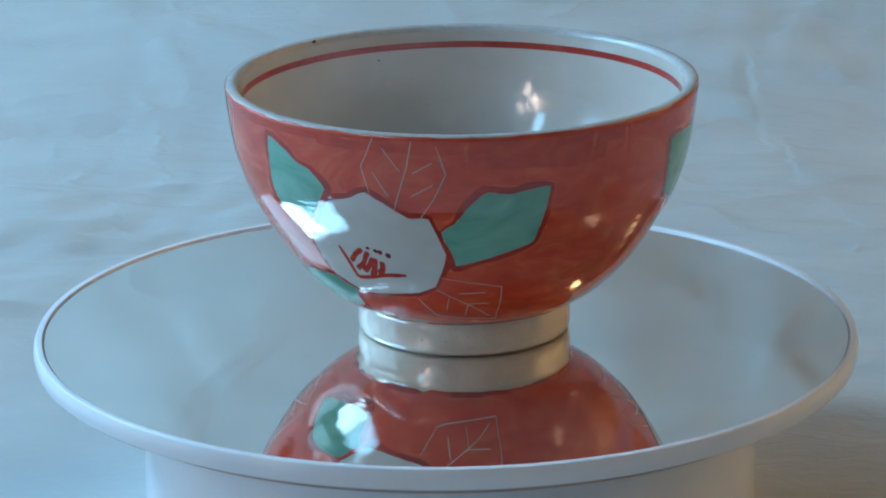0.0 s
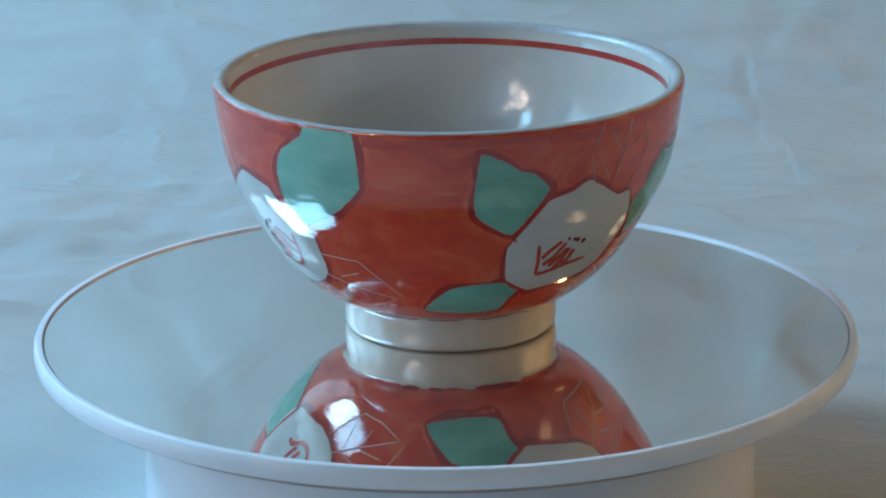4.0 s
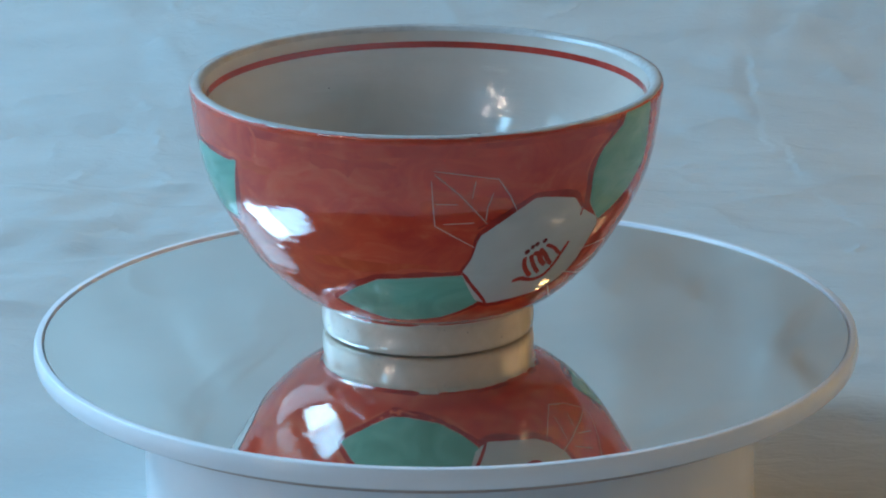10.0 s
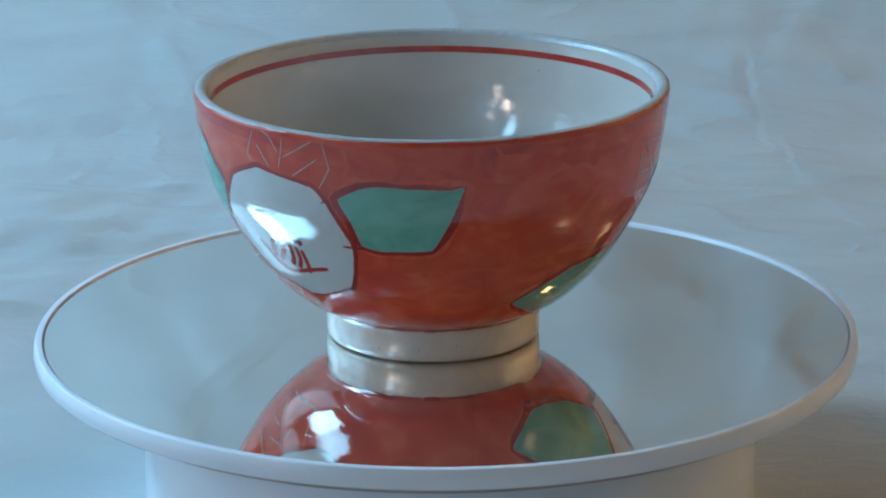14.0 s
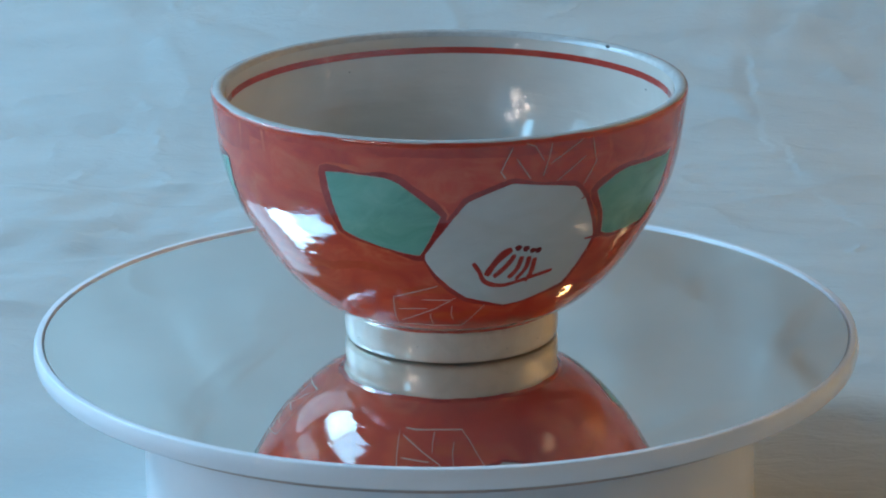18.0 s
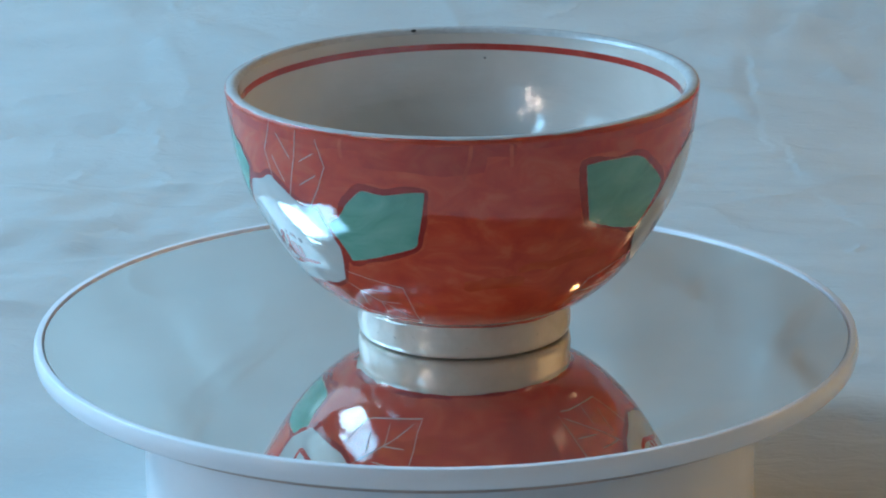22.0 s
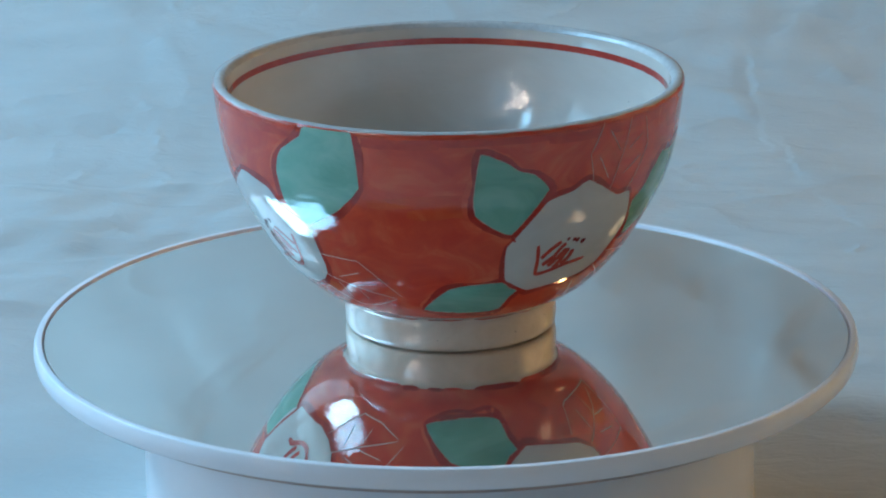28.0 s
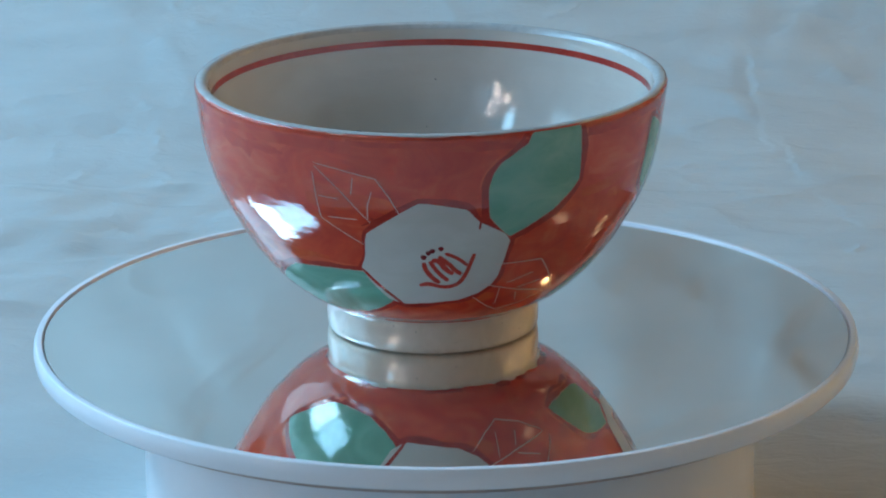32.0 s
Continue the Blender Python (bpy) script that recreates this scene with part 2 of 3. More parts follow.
def stroke(bm, points, width, lift, blunt=0.35, seed=0, straight=False):
    """A brush stroke or scratch along points on the wall; width in millimetres."""
    line = smooth_line(flat(points), 0.5)
    if straight:
        ps = flat(points)
        line = [a.lerp(b, q / 8) for a, b in zip(ps, ps[1:]) for q in range(8)] + [ps[-1]]
    k = len(line)
    last = None
    for i, p in enumerate(line):
        t = (line[min(i + 1, k - 1)] - line[max(i - 1, 0)]).normalized()
        s = Vector((-t.y, t.x))
        u = i / (k - 1)
        ends = min(1.0, blunt + 4.0 * min(u, 1 - u))
        w = 0.5 * width * ends * (1 + 0.22 * noise.noise(Vector((p.x * 0.25, p.y * 0.25, seed))))
        row = [bm.verts.new(on_bowl((p.x + q * s.x * w) / MM_DEG, p.y + q * s.y * w, lift)[0]) for q in (-1, 0, 1)]
        if last:
            for j in (0, 1):
                f = bm.faces.new((last[j], last[j + 1], row[j + 1], row[j]))
        last = row
    return bm


def face_out(bm):
    bm.normal_update()
    for f in bm.faces:
        c = f.calc_center_median()
        if f.normal.x * c.x + f.normal.y * c.y < 0:
            f.normal_flip()
    return bm


def blot(bm, deg, z, size, lift):
    ring = [bm.verts.new(on_bowl(deg + size * math.cos(a) * (1 + 0.15 * math.sin(3 * a)) / MM_DEG, z + size * math.sin(a), lift)[0])
            for a in [2 * math.pi * i / 10 for i in range(10)]]
    bm.faces.new(ring)


# ---- room ----
def room():
    lo, hi, zlo, zhi, th = (-0.66, -2.2), (1.42, 3.0), -0.80, 1.65, 0.12
    x = lo[0]
    blocks, y = [], lo[1]
    for y0, y1, openings in WINDOWS:
        blocks.append(((x - th, y, zlo), (x, y0, zhi)))
        z = zlo
        for z0, z1, *_ in openings:
            blocks.append(((x - th, y0, z), (x, y1, z0)))
            z = z1
        blocks.append(((x - th, y0, z), (x, y1, zhi)))
        y = y1
    blocks.append(((x - th, y, zlo), (x, hi[1], zhi)))
    tagged(part("wall_west", boxes(*blocks), M_WALL, smooth=False), "plain plaster wall with seven window openings", "wall", kind="structure")
    tagged(part("wall_east", boxes(((hi[0], lo[1], zlo), (hi[0] + th, hi[1], zhi))), M_EAST_WALL, smooth=False), "pale plaster wall", "wall", kind="structure")
    tagged(part("wall_north", boxes(((lo[0] - th, hi[1], zlo), (hi[0] + th, hi[1] + th, zhi))), M_WALL, smooth=False), "plain plaster wall", "wall", kind="structure")
    tagged(part("wall_south", boxes(((lo[0] - th, lo[1] - th, zlo), (hi[0] + th, lo[1], zhi))), M_PALE_WALL, smooth=False), "plain plaster wall", "wall", kind="structure")
    tagged(part("floor", boxes(((lo[0] - th, lo[1] - th, zlo - th), (hi[0] + th, hi[1] + th, zlo))), M_WOOD, smooth=False), "brown wooden floor", "floor", kind="structure")
    tagged(part("ceiling", boxes(((lo[0] - th, lo[1] - th, zhi), (hi[0] + th, hi[1] + th, zhi + th))), M_CEILING, smooth=False), "plain dull plaster ceiling", "ceiling", kind="structure")
    # window_1 frames the added fill opening
    for k, (y0, y1, z0, z1) in enumerate([(a, b, c, d) for a, b, panes in WINDOWS for c, d, *_ in panes]):
        win = tagged(new("window_%d" % (k + 1)), "painted wooden window frame in the wall", "window", kind="structure")
        win.location = (x - th / 2, (y0 + y1) / 2, (z0 + z1) / 2)
        w, h, s = (y1 - y0) / 2, (z1 - z0) / 2, 0.03
        part("window_frame", boxes(((-0.05, -w, -h), (-0.01, -w + s, h)), ((-0.05, w - s, -h), (-0.01, w, h)),
                                   ((-0.05, -w + s, -h), (-0.01, w - s, -h + s)), ((-0.05, -w + s, h - s), (-0.01, w - s, h))), M_FRAME, win, smooth=False)


room()


def cabinet():
    """A tall yellow-brown cabinet with two doors against the east wall."""
    t = tagged(new("cabinet"), "tall yellow-brown wooden cabinet with two closed doors", "cabinet")
    t.location = (1.345, 1.55, -0.80)
    part("body", boxes(((-0.075, -0.60, 0.06), (0.074, 0.60, 1.70))), M_PANEL, t, smooth=False)
    part("plinth", boxes(((-0.06, -0.58, 0), (0.07, 0.58, 0.059))), M_WOOD, t, smooth=False)
    for side in (-1, 1):
        lo, hi = sorted((0.004 * side, 0.592 * side))
        door = part("door", boxes(((-0.094, lo, 0.07), (-0.076, hi, 1.69))), M_PANEL, t, smooth=False)
        part("handle", boxes(((-0.114, 0.04 * side - 0.008, 0.80), (-0.095, 0.04 * side + 0.008, 0.92))), M_METAL, door, "dark metal handle", smooth=False)


cabinet()


# ---- table and paper ----
TABLE_Z = -0.0515


def table():
    t = tagged(new("table"), "brown wooden table under the paper", "table")
    t.location = (0, 0, -0.80)
    top = TABLE_Z + 0.80
    part("tabletop", boxes(((-0.55, -0.53, top - 0.03), (0.75, 0.75, top))), M_WOOD, t, smooth=False)
    for px in (-0.50, 0.7):
        for py in (-0.48, 0.7):
            part("leg", boxes(((px - 0.03, py - 0.03, 0), (px + 0.03, py + 0.03, top - 0.031))), M_WOOD, t, smooth=False)


table()

CREASES = []          # (height mm, half-width mm, line of (x, length along the sheet) in mm)
CREASES.append((0.7, 1.6, [(-110, 388), (-106, 366), (-101, 356), (-101, 332), (-96, 310), (-93, 293)]))
CREASES.append((0.9, 2.6, [(-127, 294), (-124, 314), (-119, 328)]))
CREASES.append((1, 3, [(-95, 415), (-90, 423), (-77, 429)]))
CREASES.append((1.2, 4.5, [(-180, 362), (-128, 365), (-98, 368), (-60, 371)]))
CREASES.append((-1.2, 4, [(-170, 345), (-134, 354), (-107, 352)]))
CREASES.append((1.2, 5, [(-180, 298), (-111, 289), (-87, 296), (-50, 292)]))
CREASES.append((1.2, 8, [(82, 348), (103, 358), (113, 362)]))
CREASES.append((1.2, 9, [(40, 408), (97, 415), (129, 420)]))
CREASES.append((2, 12, [(-150, 640), (-90, 600), (-70, 540), (-20, 520)]))
CREASES.append((2.5, 12, [(40, 660), (85, 610), (120, 590), (190, 560)]))
CREASES.append((-2, 12, [(-40, 700), (-30, 620), (10, 560), (20, 500)]))
CREASES.append((2, 10, [(90, 560), (130, 620), (150, 700)]))
CREASES.append((3.5, 36, [(150, 520), (60, 640), (20, 800)]))
CREASES.append((-3, 30, [(60, 500), (110, 620), (220, 700)]))
CREASES.append((2.5, 34, [(-210, 560), (-130, 660), (-110, 820)]))
CREASES.append((-2, 30, [(-60, 540), (-120, 600), (-230, 640)]))


for k in range(24):      # small crumples all over the part near the table
    x0, s0, a0 = random.uniform(-200, 200), random.uniform(190, 450), random.gauss(0.1, 0.8)
    ln = random.uniform(7, 26)
    mid = (x0 + ln * 0.5 * math.cos(a0) + random.uniform(-2, 2), s0 + ln * 0.5 * math.sin(a0) + random.uniform(-2, 2))
    CREASES.append((random.choice((-0.55, 0.5, 0.65)), random.uniform(0.9, 2.0), [(x0, s0), mid, (x0 + ln * math.cos(a0 + 0.3), s0 + ln * math.sin(a0 + 0.3))]))


STEPS = []            # folds that stand higher on their far side: height, sharpness, fade to each side in mm, line
STEPS.append((0.24, 0.63, 6, 9, [(133, 426), (129, 418), (121, 410), (115, 404)]))
STEPS.append((0.35, 0.47, 6, 5, [(113, 402), (111, 390), (111, 381), (112, 370), (113, 365)]))
STEPS.append((0.22, 0.37, 4, 5, [(111, 365), (112, 354), (112, 343), (113, 333), (113, 322)]))
STEPS.append((0.30, 0.42, 5, 4, [(116, 340), (119, 328), (119, 311), (119, 290)]))
STEPS.append((0.22, 0.42, 5, 5, [(122, 288), (125, 272), (129, 264), (131, 250), (135, 233)]))
STEPS.append((0.17, 0.47, 3, 4, [(-105, 369), (-101, 356), (-102, 345), (-100, 338)]))
STEPS.append((0.15, 0.42, 4, 4, [(-126, 321), (-127, 312), (-129, 306)]))
STEPS.append((0.13, 0.47, 4, 5, [(92, 306), (93, 288)]))
STEPS.append((1.20, 7.50, 16, 26, [(-115, 655), (-108, 680), (-95, 702), (-89, 705)]))
STEPS.append((-1.00, 7.50, 18, 14, [(-109, 704), (-111, 718), (-112, 732)]))
STEPS.append((-1.20, 12.00, 22, 22, [(84, 636), (96, 646), (108, 658)]))
STEPS.append((-2.20, 7.00, 14, 26, [(136, 677), (146, 686), (154, 697), (163, 708)]))
STEPS.append((0.25, 3.00, 12, 12, [(131, 672), (133, 696), (133, 721)]))
STEPS.append((-1.00, 12.00, 20, 20, [(88, 706), (108, 711), (123, 721)]))
STEPS.append((0.80, 9.00, 14, 22, [(63, 677), (69, 693), (66, 714)]))


def paper_sheet():
    flat_to, bend = 0.30, 0.25
    xs = np.concatenate([np.linspace(-0.42, -0.24, 30)[:-1], np.linspace(-0.24, 0.24, 440), np.linspace(0.24, 0.42, 30)[1:]])
    ss = np.concatenate([np.linspace(-0.52, -0.06, 50)[:-1], np.linspace(-0.06, 0.47, 480), np.linspace(0.47, 0.60, 40)[1:], np.linspace(0.60, 0.80, 110)[1:], np.linspace(0.80, 1.45, 90)[1:]])
    X, S = np.meshgrid(xs, ss)
    jag_x = 0.0011 * np.sin(S * 230 + 40 * X) + 0.0010 * np.sin(S * 520 + 1.3) + 0.0007 * np.sin(S * 1150 + 160 * X)
    jag_s = 0.0014 * np.sin(X * 210 + 30 * S) + 0.0009 * np.sin(X * 560 + 0.7)
    H = np.zeros_like(X)
    for ht, half, line in CREASES:
        best, at = np.full(X.shape, 1e9), np.zeros(X.shape)
        total = 0.0
        for (ax, ay), (bx, by) in zip(line, line[1:]):
            ax, ay, bx, by = ax / 1000, ay / 1000, bx / 1000, by / 1000
            dx, dy = bx - ax, by - ay
            ln = math.hypot(dx, dy)
            fine = min(1.0, 3.0 / half)
            px, ps = X + jag_x * fine - ax, S + jag_s * fine - ay
            u = np.clip((px * dx + ps * dy) / ln ** 2, 0, 1)
            d = np.hypot(px - u * dx, ps - u * dy)
            closer = d < best
            best = np.where(closer, d, best)
            at = np.where(closer, total + u * ln, at)
            total += ln
        ends = np.clip(np.minimum(at, total - at) / (0.18 * total) + 0.15, 0, 1)
        rise = (np.exp(-best / (half / 1000)) if half < 9.5 else np.exp(-(best / (half / 700)) ** 2)) * (0.8 + fine * (0.22 * np.sin(at * 150 + ht) + 0.16 * np.sin(at * 330 + 2 * ht)))
        H += ht / 1000 * rise * ends
    for ht, keen, left, right, line in STEPS:
        best, side, at, total = np.full(X.shape, 1e9), np.zeros(X.shape), np.zeros(X.shape), 0.0
        for (ax, ay), (bx, by) in zip(line, line[1:]):
            dx, dy = bx - ax, by - ay
            ln = math.hypot(dx, dy)
            px, ps = (X + 0.6 * jag_x) * 1000 - ax, (S + 0.6 * jag_s) * 1000 - ay
            u = np.clip((px * dx + ps * dy) / ln ** 2, 0, 1)
            ex, ey = px - u * dx, ps - u * dy
            d = np.hypot(ex, ey)
            closer = d < best
            best = np.where(closer, d, best)
            side = np.where(closer, np.sign(px * abs(dy) - ps * dx * np.sign(dy)), side)
            at = np.where(closer, total + u * ln, at)
            total += ln
        ends = np.clip(np.minimum(at, total - at) / (0.22 * total) + 0.05, 0, 1)
        fade = np.exp(-best / np.where(side > 0, right, left))
        H += ht / 1000 * side * np.tanh(best / keen) * fade * ends
    low = np.empty_like(X)
    for i in range(X.shape[0]):
        for j in range(X.shape[1]):
            x, s = X[i, j], S[i, j]
            band = noise.noise(Vector((x * 5, s * 26, 3.0)))
            cell = noise.noise(Vector((x * 17 + 0.8 * band, s * 30, 9.0)))
            ridge = 1 - abs(noise.noise(Vector((x * 9, s * 14 + 0.6 * cell, 21.0)))) * 2
            low[i, j] = 0.0010 * band + 0.0007 * cell + 0.0008 * max(ridge, 0) ** 4
    fold = np.zeros_like(X)
    bend_x, bend_s = low * 6.0, np.roll(low, 37, axis=1) * 6.0
    for k in range(30):
        a = random.gauss(0.05, 0.13) if k % 5 else random.uniform(0.4, 2.7)
        wave = random.choice((0.016, 0.024, 0.035, 0.05, 0.08, 0.13)) * random.uniform(0.8, 1.25)
        u = (S + bend_s) * math.cos(a) + (X + bend_x) * math.sin(a) * 0.8
        tri = np.abs(((u / wave + random.random()) % 1.0) * 2 - 1)
        fx, fs = random.uniform(8, 40), random.uniform(8, 40)
        keep = np.clip(np.sin(X * fx + random.uniform(0, 6)) * np.sin(S * fs + random.uniform(0, 6)) - 0.15, 0, 1)
        tri = 0.65 * tri + 0.35 * (0.5 - 0.5 * np.cos(math.pi * tri))
        fold += tri * keep * wave * (0.040 if wave < 0.06 else 0.020)
    soft = np.array([[noise.noise(Vector((x * 9, q * 8, 40.0))) + 0.5 * noise.noise(Vector((x * 21, q * 17, 44.0))) for x in xs] for q in ss])
    low = low + 0.0050 * soft * np.clip((S - 0.45) / 0.1, 0, 1) + fold * np.clip(1 - (S - 0.44) / 0.12, 0.12, 1)
    low = low + 0.016 * (1 - (X / 0.42) ** 2) * np.clip((S - 0.44) / 0.18, 0, 1)
    calm = np.clip((S - 0.02) / 0.12, 0.25, 1)
    H = (H + low) * calm + 0.0008
    lean = radians(72)
    a = np.clip((S - flat_to) / bend, 0, lean)
    up = np.maximum(S - flat_to - bend * lean, 0)
    Y = np.where(S < flat_to, S, flat_to + bend * np.sin(a) + up * math.cos(lean))
    Z = TABLE_Z + np.where(S < flat_to, 0, bend * (1 - np.cos(a)) + up * math.sin(lean))
    P = np.stack([X, Y - H * np.sin(a), Z + H * np.cos(a) + 0.0003], -1).reshape(-1, 3)
    P[:, 2] = np.maximum(P[:, 2], TABLE_Z + 0.0002)
    nx, ns = len(xs), len(ss)
    faces = [(r * nx + q, r * nx + q + 1, (r + 1) * nx + q + 1, (r + 1) * nx + q) for r in range(ns - 1) for q in range(nx - 1)]
    me = bpy.data.meshes.new("backdrop_paper")
    me.from_pydata(P.tolist(), [], faces)
    me.materials.append(M_PAPER)
    me.polygons.foreach_set("use_smooth", [True] * len(faces))
    ob = new("backdrop_paper", me)
    return tagged(ob, "large crumpled white paper sheet swept up behind the turntable", "paper sheet")


paper_sheet()


# ---- turntable ----
def arc(cx, cz, r, a0, a1, n=6):
    return [(cx + r * math.cos(radians(a0 + (a1 - a0) * i / n)), cz + r * math.sin(radians(a0 + (a1 - a0) * i / n))) for i in range(n + 1)]


PLATE_X, PLATE_Y = -0.0001, 0.0004


def turntable():
    t = tagged(new("turntable"), "round white plastic turntable with a mirror top, turning", "turntable")
    bottom = TABLE_Z + 0.0012
    t.location = (0, 0, bottom)
    z0 = -bottom
    base = [(0, 0.0)] + arc(0.0737, 0.001, 0.001, -90, 0, 3) + arc(0.0727, z0 - 0.0080, 0.002, 0, 90, 5) + [(0.060, z0 - 0.0060), (0.030, z0 - 0.0055), (0.030, z0 - 0.0047), (0, z0 - 0.0047)]
    part("base", lathe(base, 160), M_PLASTIC, t).location = (0.0005, 0, 0)
    plate = [(0, -0.0048), (0.090, -0.0048), (0.0972, -0.0047)] + arc(0.0986, -0.0036, 0.0010, -80, -5, 5) + [(0.0998, -0.0026), (0.0999, -0.0018)] \
        + [(0.0998, -0.0008), (0.09955, 0.0000)] + arc(0.0990, 0.0001, 0.0005, 20, 90, 5) + arc(0.0980, 0.0003, 0.0003, 90, 180, 4) + [(0.0977, -0.0008), (0, -0.0008)]
    p = part("plate", lathe(plate, 256), M_PLASTIC, t, "white plastic plate with a raised lip")
    # added ring: its brown stands in for the shaded gap under the plate
    part("gap_ring", lathe([(0.088, -0.0047), (0.0943, -0.0047), (0.0943, -0.0070), (0.088, -0.0070)], 160, True), M_GAP, p, "brown ring standing in for the dark gap under the plate")
    p.location = (PLATE_X, PLATE_Y, z0)
    part("mirror", lathe([(0, -0.0007)] + [(0.0972, -0.0007), (0.0973, 0.0)] + [(0.06, 0.0), (0, 0.0)], 256), M_MIRROR, p, "round mirror", smooth=False)
    return p


PLATE = turntable()


# ---- the rice bowl ----
# Painted motifs: (degrees round the bowl, millimetres above the foot)
LEAVES = []
LEAVES.append([(217.5, 57.1), (223.9, 54.5), (226.6, 52.5), (230.7, 51.2), (234.6, 47.2), (226, 36.5), (220.3, 39.1), (216.5, 42.1), (215.9, 46.6)])
LEAVES.append([(264.4, 38.7), (267.8, 41.1), (271, 45.1), (275.2, 48.6), (280.8, 48), (290.8, 49.2), (288, 35.7), (283.3, 33.6), (267.8, 29.5)])
LEAVES.append([(200.3, 14.3), (209.5, 21.2), (215.4, 22.4), (226.2, 22.7), (229.1, 20.7), (232.2, 19.6), (230.3, 17.7), (228.6, 13.9), (224.4, 13.2), (214.4, 13.2)])
LEAVES.append([(174.8, 62), (173.3, 59.1), (167, 55), (165.1, 52.4), (164.1, 49.2), (164.8, 41.8), (170.7, 36.4), (181.7, 41.9), (188.2, 48.3), (187, 62)])
LEAVES.append([(88.4, 17.8), (105.7, 25.3), (130.1, 26.6), (137.6, 18.4), (132.1, 15.4), (124.3, 13.2), (112.1, 12.2), (105.2, 12.2), (97.9, 13.9)])
LEAVES.append([(330.1, 53.5), (344.3, 53.4), (348.2, 52.1), (357.5, 44.5), (352.1, 34.3), (341.3, 36.4), (332.8, 39.7)])
LEAVES.append([(37.5, 47.2), (42.9, 50.2), (47.1, 51.1), (64.3, 50.5), (67.7, 50.9), (64.3, 42.2), (60.2, 35.5), (46.6, 34.9), (42.3, 36.1), (40.4, 41.8)])
FLOWERS = []
FLOWERS.append([(245.9, 47.9), (256.2, 42.3), (261.3, 42.1), (265.1, 32.7), (263.5, 27.5), (261, 23.2), (255.2, 21.1), (236, 19.3), (227.1, 23.3), (225.8, 27.3), (225.4, 33), (234.7, 44.2), (241.3, 45.9)])
FLOWERS.append([(147.4, 45.9), (158.7, 44.2), (162.3, 40.8), (169.3, 37.2), (171, 35), (170.1, 25.4), (168.7, 22.7), (164.9, 20.2), (158.7, 18.4), (141.4, 17.2), (136, 18.7), (132.7, 22.6), (130, 27.1), (132.3, 31.7), (133.9, 37.7)])
FLOWERS.append([(16.7, 51.6), (30.6, 49.5), (34, 46.1), (39.2, 36.2), (39, 32.5), (37.6, 28.1), (35, 23.4), (23.3, 19.8), (17, 19.1), (4.7, 22.2), (0.2, 25), (-3.9, 28.8), (-6.2, 32.1), (-6.5, 34.5), (4.1, 47.8), (14.1, 51.7)])
STAMENS = []           # strokes with their widths, then the dots with their sizes, in mm
STAMENS.append(([([(234.4, 32.6), (235.6, 28.2), (236.1, 25.2), (236.9, 24.1), (241.7, 24.7), (246.7, 25.7), (253.0, 26.2)], 0.74), ([(236.6, 28.6), (239.1, 31.0), (241.6, 32.6)], 0.95), ([(237.6, 26.6), (240.4, 28.4), (242.1, 30.7), (243.3, 32.0)], 0.95), ([(239.7, 26.0), (242.3, 28.2), (244.1, 30.4)], 0.95), ([(241.8, 25.0), (243.5, 27.1), (244.9, 30.4)], 1.08), ([(244.4, 25.7), (246.1, 27.4), (246.7, 29.7)], 1.08)],
                [(243.6, 33.1, 0.41), (245.7, 32.6, 0.47), (246.9, 32.3, 0.54), (249.1, 31.6, 0.61)]))
STAMENS.append(([([(146.6, 23.4), (149.4, 23.8), (152.8, 23.0), (155.5, 22.9), (158.2, 23.8), (159.9, 26.1), (161.1, 29.7), (161.8, 32.3)], 0.81), ([(148.1, 30.1), (148.8, 27.8), (150.7, 25.5), (152.7, 24.1)], 0.95), ([(149.8, 30.5), (151.4, 28.1), (153.3, 26.1), (155.2, 24.7)], 0.81), ([(150.4, 30.8), (152.3, 30.4), (154.2, 28.2), (156.4, 26.6)], 0.95), ([(152.2, 31.9), (154.9, 29.7), (157.1, 27.6), (158.9, 26.5)], 0.81), ([(153.9, 32.7), (157.1, 31.3), (160.2, 29.1)], 0.68)],
                [(148.2, 31.6, 0.61), (149.5, 32.8, 0.54), (150.6, 33.4, 0.54), (152.8, 34.0, 0.54)]))
STAMENS.append(([([(5.9, 32.1), (7.8, 29.5), (9.1, 27.1), (11.6, 25.7), (15.2, 25.2), (19.2, 25.9), (24.0, 27.0), (29.5, 28.0)], 0.81), ([(9.8, 28.3), (11.4, 31.2), (13.5, 33.8), (15.8, 35.4)], 1.35), ([(12.0, 27.8), (14.4, 30.0), (16.1, 32.2), (16.8, 33.8)], 0.95), ([(16.3, 27.2), (18.3, 29.6), (19.0, 33.1)], 0.95), ([(18.7, 26.6), (20.8, 29.5), (21.1, 32.9)], 0.95), ([(21.7, 25.7), (22.8, 28.1), (22.8, 32.3)], 0.95)],
                [(17.5, 35.5, 0.68), (19.7, 35.1, 0.68), (21.6, 34.4, 0.61), (23.2, 34.3, 0.68)]))
OVERSHOOTS = []       # where the brush ran past the corner: line, width in mm
OVERSHOOTS.append([([(264.9, 35.9), (266.3, 32.5), (267.3, 29.6)], 0.9), ([(226, 35.9), (227.5, 34.4)], 0.6)])
OVERSHOOTS.append([([(162.6, 42), (162.4, 38.8)], 0.5), ([(132.8, 39.6), (140.6, 43.3)], 0.45), ([(135.3, 41.9), (138.3, 40.4)], 0.4), ([(130, 27.7), (134.2, 22.9), (141.1, 16.6)], 0.9)])
OVERSHOOTS.append([([(32.8, 46), (35.3, 47)], 0.45), ([(36.7, 35.3), (42.9, 35.2)], 0.6), ([(38.4, 43.5), (39.9, 39.5), (40.7, 35.5)], 0.9)])
SCRATCHED_LEAVES = []
